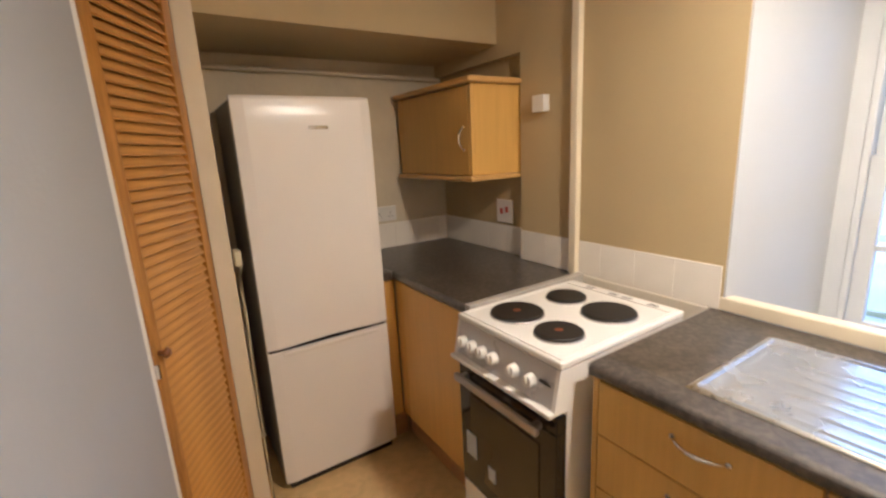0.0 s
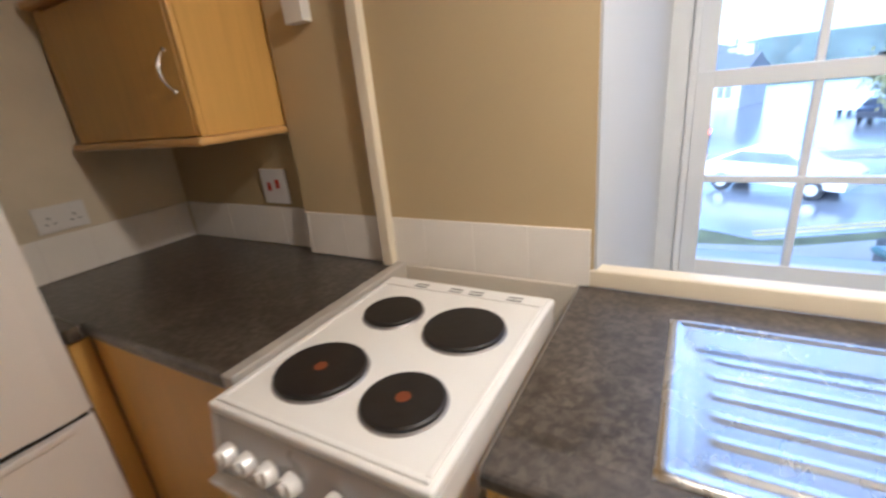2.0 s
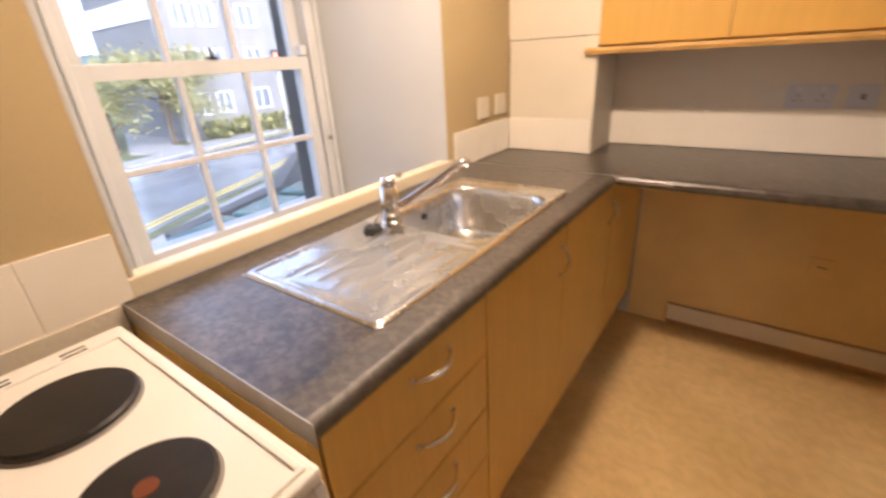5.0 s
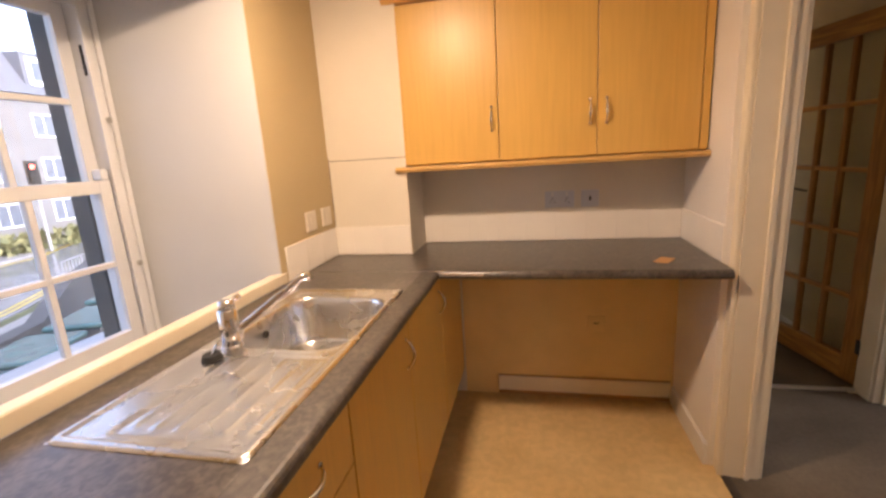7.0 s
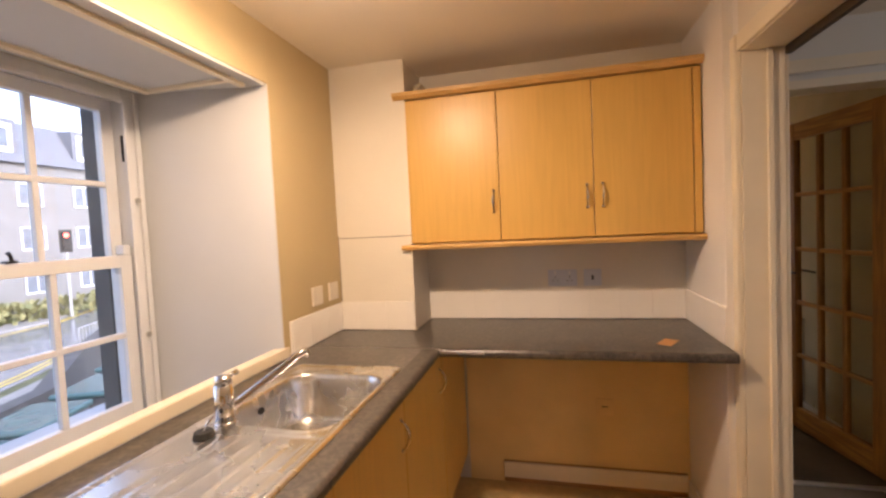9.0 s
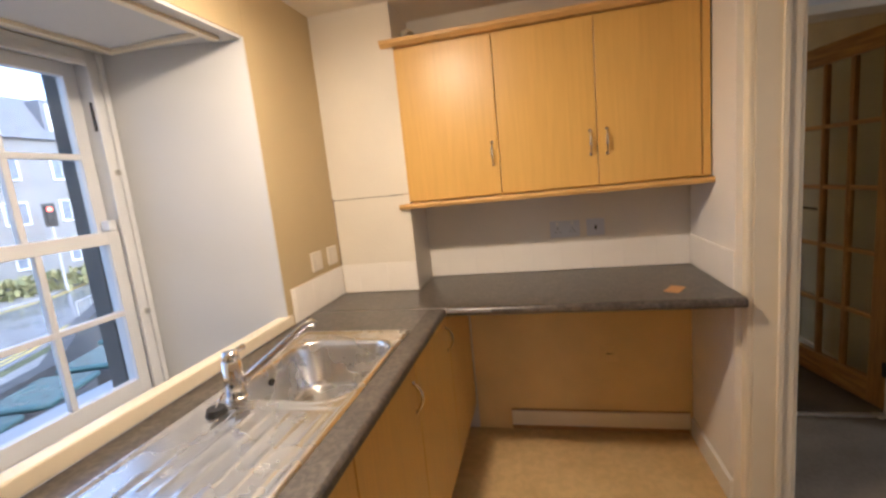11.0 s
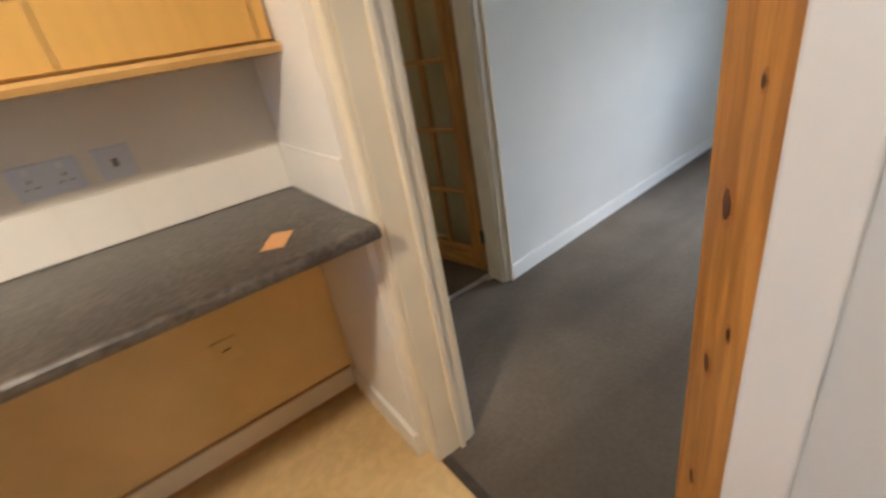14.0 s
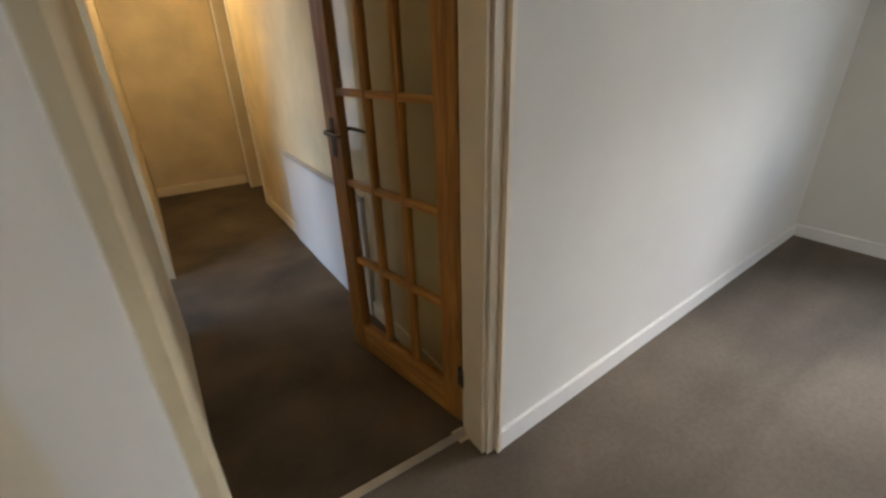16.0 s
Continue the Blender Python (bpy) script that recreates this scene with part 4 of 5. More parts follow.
part("control_panel", sweep(prof, "y", CY0 + 0.016, CY1 - 0.016), M_PANEL, ck, "silver-grey sloping control panel")
for a in (CY0 + 0.002, CY1 - 0.0155):
    part("panel_cheek", sweep([(CX0 + 0.03, CT - 0.029), (CX0 + 0.001, CT - 0.029), (CX0 - 0.021, 0.772), (CX0 + 0.03, 0.772)], "y", a, a + 0.0135), M_ENAMEL, ck, "white moulded panel end")
part("panel_lip", boxes((CX0 - 0.040, CX0 + 0.03, CY0 + 0.003, CY1 - 0.003, 0.762, 0.775), bevel=0.003), M_ENAMEL, ck, "white lip below the knobs")
tilt = Vector((-0.99, 0, 0.16)).normalized()
for y in (3.868, 3.817, 3.766, 3.712, 3.620, 3.550):
    c = Vector((CX0 - 0.009, y, 0.826))
    bm = bmesh.new()
    tube(bm, [c, c + tilt * 0.008, c + tilt * 0.022], [0.021, 0.020, 0.017], 20)
    k = part("knob", bm, M_ENAMEL, ck, "white cooker knob", smooth=False)
    bm = bmesh.new()
    box(bm, -0.004, 0.012, -0.003, 0.003, -0.016, 0.016, 0.001)
    bmesh.ops.transform(bm, matrix=Matrix.Translation(c + tilt * 0.022) @ Matrix.Rotation(-0.16, 4, "Y"), verts=bm.verts)
    part("knob_grip", bm, M_ENAMEL, k)
bm = boxes((-0.0012, 0.0, -0.02, 0.02, -0.007, -0.001), (-0.0012, 0.0, -0.014, 0.016, 0.002, 0.006))
bmesh.ops.transform(bm, matrix=Matrix.Translation((CX0 - 0.0105, 3.500, 0.842)) @ Matrix.Rotation(-0.16, 4, "Y") , verts=bm.verts)
part("maker_mark", bm, M_DARK, ck, "small dark unreadable mark")
part("door_head", boxes((CX0 - 0.006, CX0 + 0.03, CY0 + 0.006, CY1 - 0.006, 0.70, 0.75), bevel=0.002), M_DARKGLASS, ck)
dr = part("oven_door", boxes((CX0 - 0.008, CX0 + 0.03, CY0 + 0.006, CY1 - 0.006, 0.27, 0.699), bevel=0.003), M_DARKGLASS, ck, "black glass oven door")
part("oven_window", boxes((CX0 - 0.011, CX0 - 0.009, CY0 + 0.07, CY1 - 0.07, 0.33, 0.64)), M_OVENIN, dr, "tinted oven window")
part("sticker", boxes((CX0 - 0.014, CX0 - 0.012, CY1 - 0.10, CY1 - 0.045, 0.40, 0.49)), M_STICKER, dr, "pale energy sticker")
part("sticker", boxes((CX0 - 0.014, CX0 - 0.012, CY1 - 0.20, CY1 - 0.165, 0.37, 0.42)), M_STICKER, dr, "pale small sticker")
bm = boxes((CX0 - 0.048, CX0 - 0.031, CY0 + 0.045, CY1 - 0.03, 0.690, 0.716), bevel=0.005)
box(bm, CX0 - 0.031, CX0 - 0.006, CY0 + 0.06, CY0 + 0.08, 0.695, 0.712, 0.002)
box(bm, CX0 - 0.031, CX0 - 0.006, CY1 - 0.065, CY1 - 0.045, 0.695, 0.712, 0.002)
part("oven_handle", bm, M_STRIP, dr, "grey bar handle")
part("storage_drawer", boxes((CX0 - 0.004, CX0 + 0.03, CY0 + 0.006, CY1 - 0.006, 0.08, 0.265), bevel=0.003), M_ENAMEL, ck, "white enamel storage drawer")

# ---- fridge freezer ----
fr = thing("fridge_freezer", (3.16, 4.79, 0), "tall white two-door fridge freezer, both doors closed", "fridge")
FX0, FX1, FY = 2.902, 3.446, 4.545
# Body is darker than the doors to imitate its shaded side.
part("body", boxes((FX0 + 0.004, FX1 - 0.004, FY + 0.052, NORTH - 0.004, 0.03, 1.682), bevel=0.004), M_FRIDGESHADE, fr, "fridge sides with their shadow put into the colour")
part("plinth", boxes((FX0 + 0.02, FX1 - 0.02, FY + 0.02, FY + 0.10, 0.0, 0.03)), M_DARK, fr)


def fridge_door(name, z0, z1, label, lean):
    """A door with softly bowed front, its top edge rolled back."""
    bm = bmesh.new()
    rows = []
    for z, back in ((z0, 0.006), (z0 + 0.006, 0.0), (z1 - 0.10, 0.0), (z1 - 0.07, lean * 0.1), (z1 - 0.04, lean * 0.35), (z1 - 0.015, lean * 0.65), (z1 - 0.004, lean), (z1, lean + 0.005)):
        ring = []
        for k in range(13):
            t = k / 12
            edge = 0.008 * (max(0, abs(t - 0.5) * 2 - 0.92) / 0.08) ** 2
            ring.append(bm.verts.new((FX0 + (FX1 - FX0) * t, FY - 0.002 + edge + back, z)))
        ring += [bm.verts.new((FX1, FY + 0.05, z)), bm.verts.new((FX0, FY + 0.05, z))]
        rows.append(ring)
    for r, q in zip(rows, rows[1:]):
        for k in range(len(r)):
            m = (k + 1) % len(r)
            bm.faces.new((r[k], r[m], q[m], q[k]))
    bm.faces.new(rows[0])
    bm.faces.new(rows[-1])
    return part(name, bm, M_FRIDGE, fr, label)


up = fridge_door("upper_door", 0.675, 1.690, "white upper fridge door", 0.012)
low = fridge_door("lower_door", 0.035, 0.664, "white lower freezer door", 0.003)
part("door_gap", boxes((FX0 + 0.01, FX1 - 0.01, FY + 0.012, FY + 0.05, 0.664, 0.675)), M_DARK, fr, "dark gap between the doors")
bm = bmesh.new()
arc = [(FX0 + 0.085, 0.676), (FX0 + 0.14, 0.682), (FX0 + 0.27, 0.6855), (FX0 + 0.40, 0.683), (FX0 + 0.48, 0.676)]
front = [bm.verts.new((x, FY - 0.0045, z)) for x, z in arc]
back = [bm.verts.new((x, FY + 0.006, z)) for x, z in arc]
bm.faces.new(front)
bm.faces.new(back)
for k in range(5):
    bm.faces.new((front[k], front[(k + 1) % 5], back[(k + 1) % 5], back[k]))
part("grip_recess", bm, M_DARK, up, "dark curved grip recess")
part("grip_lip", boxes((FX0 + 0.06, FX1 - 0.05, FY - 0.010, FY + 0.01, 0.640, 0.6635), bevel=0.007), M_FRIDGE, low, "white grip lip")
part("badge", boxes((3.175, 3.255, FY - 0.0045, FY, 1.562, 1.576), bevel=0.001), M_CHROME, up, "small silver badge")

# ---- louvred cupboard door, post and cable ----
LA, LB = Vector((2.556, 4.052)), Vector((2.756, 4.405))
LD = (LB - LA).normalized()
LN = Vector((LD.y, -LD.x))
LW = (LB - LA).length
lv = thing("louvred_door", (LA.x, LA.y, 0.02), "varnished pine louvred cupboard door, closed", "door")
LM = Matrix.Translation((LA.x, LA.y, 0)) @ Matrix.Rotation(math.atan2(LD.y, LD.x), 4, "Z")


def on_louvre(bm):
    bmesh.ops.transform(bm, matrix=LM, verts=bm.verts)
    return bm


part("stile", on_louvre(boxes((0.002, 0.045, 0, 0.028, 0.02, 2.10), bevel=0.002)), M_PINE, lv)
part("stile", on_louvre(boxes((LW - 0.045, LW - 0.002, 0, 0.028, 0.02, 2.10), bevel=0.002)), M_PINE, lv)
for z0, z1 in ((0.02, 0.12), (2.03, 2.10)):
    part("rail", on_louvre(boxes((0.0452, LW - 0.0452, 0, 0.027, z0, z1), bevel=0.002)), M_PINEH, lv)
z = 0.135
while z < 2.02:
    bm = bmesh.new()
    box(bm, 0.0453, LW - 0.0453, -0.0035, 0.0035, -0.019, 0.019, 0.0015, 1)
    bmesh.ops.transform(bm, matrix=Matrix.Translation((0, 0.014, z)) @ Matrix.Rotation(radians(-32), 4, "X"), verts=bm.verts)
    part("slat", on_louvre(bm), M_PINEH, lv)
    z += 0.029
bm = bmesh.new()
tube(bm, [(0.030, 0.0, 0.965), (0.030, -0.012, 0.965), (0.030, -0.020, 0.965), (0.030, -0.028, 0.965)], [0.008, 0.007, 0.015, 0.010], 14)
part("knob", on_louvre(bm), M_KNOB, lv, "brown turned wooden knob", smooth=True)
part("latch", on_louvre(boxes((-0.004, 0.003, -0.012, 0.006, 0.905, 0.945), bevel=0.001)), M_CHROME, lv, "small metal latch")
structure("cupboard_post", prism([(LB.x, LB.y), (LB.x + 0.058, LB.y - 0.012), (LB.x + 0.064, LB.y + 0.06), (2.80, 4.47), (2.80, NORTH), (2.77, NORTH), (2.77, 4.45)], 0, 2.25), M_CREAM, "cream painted cupboard post and side")
structure("cupboard_edge_trim", prism([(2.555, 4.045), (2.535, 3.99), (2.52, 4.0), (2.545, 4.06)], 0, 2.25), M_GLOSS)
# Solid near-black block; the closed cupboard's inner shade is put into colour.
structure("cupboard_inner_shade", boxes((2.206, 2.50, 4.12, 5.035, 0, 2.25)), M_DARK)
bm = bmesh.new()
tube(bm, [(2.828, 4.43, 1.15), (2.842, 4.42, 1.09), (2.830, 4.43, 1.0), (2.834, 4.425, 0.9), (2.828, 4.43, 0.7), (2.826, 4.43, 0.4), (2.828, 4.43, 0.05)], 0.004, 8)
part("cable", bm, M_CABLE, None, "yellowed flex hanging down the cupboard post", smooth=True, category="cable")
bm = boxes((2.822, 2.845, 4.40, 4.44, 1.09, 1.145), bevel=0.004)
part("cable_box", bm, M_CABLE, None, "small yellowed junction box on the post", category="box")

# ---- sockets and switches ----
def plate(name, centre, w, h, face, label, rockers=(), deep=0.010, mat=None):
    """A wall plate; face '-x', 'y' or '-y' gives the way it looks."""
    x, y, z = centre
    t = thing(name, centre, label, "socket" if "socket" in name else "switch")

    def at(a0, a1, z0, z1, d0, d1):
        if face == "-x":
            return (x - d1, x - d0, y + a0, y + a1, z + z0, z + z1)
        if face == "y":
            return (x + a0, x + a1, y + d0, y + d1, z + z0, z + z1)
        return (x + a0, x + a1, y - d1, y - d0, z + z0, z + z1)
    part("plate", boxes(at(-w / 2, w / 2, -h / 2, h / 2, 0, deep), bevel=0.002), mat or M_PLASTIC, t)
    for a, b, rw, rh, mt, nm in rockers:
        part(nm, boxes(at(a - rw / 2, a + rw / 2, b - rh / 2, b + rh / 2, deep, deep + 0.003), bevel=0.0008), mt, t)
    return t


def socket_marks(cx):
    return [(cx, 0.004, 0.004, 0.009, M_DARK, "socket_slot"), (cx - 0.011, -0.014, 0.007, 0.004, M_DARK, "socket_slot"), (cx + 0.011, -0.014, 0.007, 0.004, M_DARK, "socket_slot"), (cx, 0.028, 0.010, 0.016, M_PLASTIC, "rocker")]


plate("wall_socket", (2.965, SOUTH, 1.125), 0.146, 0.086, "y", "pale grey double socket above the worktop", socket_marks(-0.036) + socket_marks(0.036), mat=M_PLATE)
plate("wall_switch", (2.815, SOUTH, 1.125), 0.086, 0.086, "y", "pale grey fused switch plate above the worktop", [(0.0, 0.0, 0.010, 0.022, M_DARK, "rocker")], mat=M_PLATE)
# This plate takes the wall's bounce-tinted colour.
plate("wall_socket", (2.775, SOUTH, 0.445), 0.09, 0.086, "y", "blank socket plate under the worktop, tinted like the wall", [(0.0, 0.004, 0.03, 0.004, M_DARK, "socket_slot")], mat=M_BOUNCE)
plate("wall_switch", (EAST, 1.962, 1.128), 0.086, 0.086, "-x", "yellowed white switch plate beside the window", [(0.0, 0.0, 0.012, 0.024, M_SWITCH, "rocker")], mat=M_SWITCH)
plate("wall_switch", (EAST, 1.808, 1.128), 0.086, 0.086, "-x", "yellowed white switch plate near the corner", [(0.0, 0.0, 0.012, 0.024, M_SWITCH, "rocker")], mat=M_SWITCH)
plate("wall_socket", (4.13, 4.47, 1.13), 0.12, 0.12, "-x", "white cooker control plate with two red rockers", [(-0.02, 0.01, 0.018, 0.03, M_REDROCKER, "rocker"), (0.022, 0.0, 0.018, 0.03, M_REDROCKER, "rocker")])
plate("wall_socket", (3.70, NORTH, 1.112), 0.146, 0.086, "-y", "white double socket above the corner worktop", socket_marks(-0.036) + socket_marks(0.036))
plate("cooker_hood_switch", (EAST, 4.165, 1.63), 0.068, 0.068, "-x", "small white wall sensor box beside the niche", [], deep=0.035)

# card left on the worktop
card = bmesh.new()
box(card, -0.05, 0.05, -0.028, 0.028, 0, 0.0015)
bmesh.ops.transform(card, matrix=Matrix.Translation((2.575, 1.885, TOP + 0.0005)) @ Matrix.Rotation(radians(58), 4, "Z"), verts=card.verts)
part("card", card, M_PAPER, None, "small tan card lying on the worktop", category="card")

# ---- radiator by the doorway ----
rd = thing("panel_radiator", (2.42, 3.30, 0.12), "white steel panel radiator with a slotted top on the wall", "radiator")
RM = Matrix.Translation((2.34, 2.801, 0)) @ Matrix.Rotation(math.atan2(4.05 - 2.801, 2.552 - 2.34), 4, "Z")


def on_wall(bm):
    bmesh.ops.transform(bm, matrix=RM, verts=bm.verts)
    return bm


R0, R1 = 0.31, 0.70
part("front_panel", on_wall(boxes((R0, R1, -0.062, -0.050, 0.14, 0.655), bevel=0.004)), M_ENAMEL, rd)
part("back_panel", on_wall(boxes((R0, R1, -0.026, -0.016, 0.14, 0.655), bevel=0.003)), M_ENAMEL, rd)
part("top_grille", on_wall(boxes((R0 - 0.005, R0 + 0.01, -0.064, -0.014, 0.656, 0.668), (R0 + 0.0101, R1, -0.026, -0.014, 0.656, 0.668), (R0 + 0.0101, R1, -0.064, -0.052, 0.656, 0.668), *[(R0 + 0.022 + 0.022 * k, R0 + 0.028 + 0.022 * k, -0.0519, -0.0261, 0.658, 0.666) for k in range(16)])), M_ENAMEL, rd, "white slotted grille")
for a in (R0 - 0.005, R1 + 0.0005):
    part("side_cover", on_wall(boxes((a, a + 0.0045, -0.062, -0.014, 0.14, 0.655))), M_ENAMEL, rd)
for a in (R0 + 0.05, R1 - 0.05):
    part("wall_bracket", on_wall(boxes((a, a + 0.02, -0.0159, 0.002, 0.2, 0.6))), M_ENAMEL, rd)

# ceiling light
cl = thing("ceiling_light", (KITCHEN_LAMP[0], KITCHEN_LAMP[1], CEIL), "plain white ceiling lamp holder", "lamp")
bm = bmesh.new()
disc(bm, (KITCHEN_LAMP[0], KITCHEN_LAMP[1], CEIL - 0.02), 0.045, 0.02, "z", 24, 0.05)
part("rose", bm, M_PLASTIC, cl)
bm = bmesh.new()
disc(bm, (KITCHEN_LAMP[0], KITCHEN_LAMP[1], CEIL - 0.035), 0.018, 0.015, "z", 16, 0.02)
part("lamp_holder", bm, M_PLASTIC, cl)

# ---- glazed pine door to the hall ----
HA, HB = Vector((1.374, 1.177)), Vector((1.500, 0.475))
gd = thing("glazed_door", (HA.x, HA.y, 0.01), "varnished pine door with fifteen clear panes, standing open into the hall", "door")
GD = (HB - HA).normalized()
GM = Matrix.Translation((HA.x, HA.y, 0)) @ Matrix.Rotation(math.atan2(GD.y, GD.x), 4, "Z")
GW, GZ0, GZ1 = 0.722, 0.012, 1.965


def on_door(bm):
    bmesh.ops.transform(bm, matrix=GM, verts=bm.verts)
    return bm


part("stile", on_door(boxes((0, 0.095, -0.02, 0.02, GZ0, GZ1), bevel=0.002)), M_PINE, gd)
part("stile", on_door(boxes((GW - 0.095, GW, -0.02, 0.02, GZ0, GZ1), bevel=0.002)), M_PINE, gd)
part("top_rail", on_door(boxes((0.0952, GW - 0.0952, -0.0195, 0.0195, GZ1 - 0.105, GZ1), bevel=0.002)), M_PINEH, gd)
part("bottom_rail", on_door(boxes((0.0952, GW - 0.0952, -0.0195, 0.0195, GZ0, 0.145), bevel=0.002)), M_PINEH, gd)
gx0, gx1, gz0, gz1 = 0.0953, GW - 0.0953, 0.1452, GZ1 - 0.1052
for i in (1, 2):
    x = gx0 + (gx1 - gx0) * i / 3
    part("glazing_bar", on_door(boxes((x - 0.013, x + 0.013, -0.015, 0.015, gz0, gz1), bevel=0.004)), M_PINE, gd)
for j in range(1, 5):
    z = gz0 + (gz1 - gz0) * j / 5
    part("glazing_bar", on_door(boxes((gx0, gx1, -0.0145, 0.0145, z - 0.013, z + 0.013), bevel=0.004)), M_PINEH, gd)
for i in range(3):
    for j in range(5):
        a, b = gx0 + (gx1 - gx0) * i / 3, gx0 + (gx1 - gx0) * (i + 1) / 3
        c, d = gz0 + (gz1 - gz0) * j / 5, gz0 + (gz1 - gz0) * (j + 1) / 5
        part("pane", on_door(boxes((a, b, -0.002, 0.002, c, d))), M_DOORGLASS, gd).visible_shadow = False
for s in (-1, 1):
    bm = boxes((GW - 0.062, GW - 0.036, s * 0.02, s * 0.024, 0.93, 1.08), bevel=0.001)
    tube(bm, [(GW - 0.05, s * 0.022, 1.03), (GW - 0.05, s * 0.055, 1.03), (GW - 0.06, s * 0.060, 1.03), (GW - 0.15, s * 0.058, 1.026)], [0.009, 0.008, 0.008, 0.007], 10)
    part("handle", on_door(bm), M_BRONZE, gd, "dark metal lever handle on a plate", smooth=False)
for z in (0.235, 1.76):
    part("hinge", boxes((1.379, 1.402, 1.170, 1.206, z - 0.04, z + 0.04), bevel=0.003), M_BLACKMETAL, gd, "black metal hinge")
part("knot_ring", HALOS, M_KNOTRING, bpy.data.objects["pine_door_lining"], "reddish rings round the knots", "stuff")
part("pine_knot", KNOTS, M_KNOT, bpy.data.objects["pine_door_lining"], "dark knots in the pine", "stuff")

# ---- outside ----
GROUND = -2.9
M_GRASS = material("verge_grass", (0.12, 0.125, 0.055), 0.9, vary=0.4, scale=2, bump=0.4, bump_scale=20)
M_ROAD = material("wet_asphalt", (0.20, 0.21, 0.225), 0.16, vary=0.15, scale=0.6, bump=0.1, bump_scale=40)
M_PAVE = material("pavement_concrete", (0.30, 0.29, 0.27), 0.7, vary=0.1, scale=2)
M_WETCONC = material("dark_wet_concrete", (0.075, 0.075, 0.075), 0.35, vary=0.2, scale=1.5, bump=0.1)
M_YELLOW = material("yellow_road_paint", (0.60, 0.45, 0.08), 0.6, vary=0.15, scale=6)
M_ROUGHCAST = material("grey_roughcast", (0.19, 0.19, 0.185), 0.9, vary=0.12, scale=1.2, bump=0.3, bump_scale=30)
M_HARLING = material("pale_harling", (0.46, 0.46, 0.45), 0.9, vary=0.08, scale=0.8)
M_SLATE = material("slate_roof", (0.15, 0.16, 0.18), 0.6, vary=0.2, scale=3)
M_HILL = material("far_woods", (0.10, 0.13, 0.12), 0.95, vary=0.4, scale=0.05)
M_FARGLASS = material("far_window_glass", (0.14, 0.16, 0.19), 0.08, vary=0.2, scale=2)
M_STONE = material("wall_stone", (0.085, 0.083, 0.078), 0.85, vary=0.25, scale=5, bump=0.4, bump_scale=14)
M_BIN = material("grey_bin_plastic", (0.085, 0.09, 0.095), 0.5, vary=0.1, scale=4)
M_LID = material("green_bin_lid", (0.06, 0.12, 0.115), 0.16, vary=0.1, scale=4)
M_LEAF = material("autumn_leaves", (0.23, 0.21, 0.09), 0.7, vary=0.4, scale=1.5, tint=(0.12, 0.14, 0.06))
M_BARK = material("bark", (0.09, 0.07, 0.05), 0.9, vary=0.3, scale=10, bump=0.4)
M_REDLAMP = material("red_signal_lens", (0.6, 0.03, 0.02), 0.3)
M_REDLAMP.node_tree.nodes["Principled BSDF"].inputs["Emission Color"].default_value = (1, 0.06, 0.03, 1)
M_REDLAMP.node_tree.nodes["Principled BSDF"].inputs["Emission Strength"].default_value = 4.0
M_REDLENS = material("red_tail_lens", (0.22, 0.02, 0.015), 0.3)
M_CARW = material("white_car_paint", (0.75, 0.76, 0.78), 0.25, vary=0.01, coat=0.5)
M_CARD = material("dark_car_paint", (0.03, 0.035, 0.05), 0.25, vary=0.05, coat=0.5)
M_TYRE = material("tyre", (0.02, 0.02, 0.02), 0.8)
structure("ground", boxes((5.2, 900, -600, 600, GROUND - 0.3, GROUND)), M_GRASS, "grass verge and far ground")
structure("ground_west", boxes((-900, -2.3, -600, 600, -0.8, -0.6)), M_GRASS)
structure("road", prism([(17, 3.5), (8, 60), (22, 60), (25, 8), (60, -7), (100, -13), (100, -20), (56, -13), (30.5, -4.5), (29.3, -8), (31, -15), (37, -24), (60, -50), (52, -56), (27, -24), (22.8, -11.5), (20, -7.0), (17.9, -2.5), (15.9, 1.5)], GROUND + 0.0, GROUND + 0.02), M_ROAD, "wet grey road junction")
structure("road_north", prism([(25, 8), (22, 60), (70, 60), (100, 20), (100, -12.9), (60, -6.95)], GROUND + 0.0, GROUND + 0.014), M_ROAD, "wet grey open road and car park beyond the junction")
structure("forecourt", prism([(5.2, 60), (8, 60), (15.2, 1.0), (17.4, -3.2), (19.3, -7.3), (22, -12), (26, -24), (40, -50), (5.2, -50)], GROUND + 0.0, GROUND + 0.14), M_PAVE, "grey pavement beside the building")
structure("pavement_far", prism([(29.3, -7.8), (31, -15), (37, -24), (60, -50), (62, -48.5), (39, -23), (33, -14.5), (31.8, -9.0)], GROUND + 0.0, GROUND + 0.13), M_PAVE, "grey pavement across the road")
structure("pavement_junction", prism([(25.0, 8), (27.2, -0.5), (29.28, -7.75), (30.9, -8.3), (28.8, -0.9), (26.6, 8)], GROUND + 0.0, GROUND + 0.132), M_PAVE, "grey pavement at the junction")
structure("floor_bin_store", prism([(9.5, 0.3), (12.35, 0.3), (13.65, -3.2), (16.55, -6.0), (19.85, -9.9), (23.5, -17), (9.5, -17)], GROUND + 0.12, GROUND + 0.144), M_WETCONC, "dark wet concrete of the bin store")
structure("pavement_side_street", prism([(29.3, -7.79), (31.8, -8.99), (56, -16), (56, -14.4), (33, -6.4)], GROUND + 0.0, GROUND + 0.128), M_PAVE, "grey pavement along the side street")


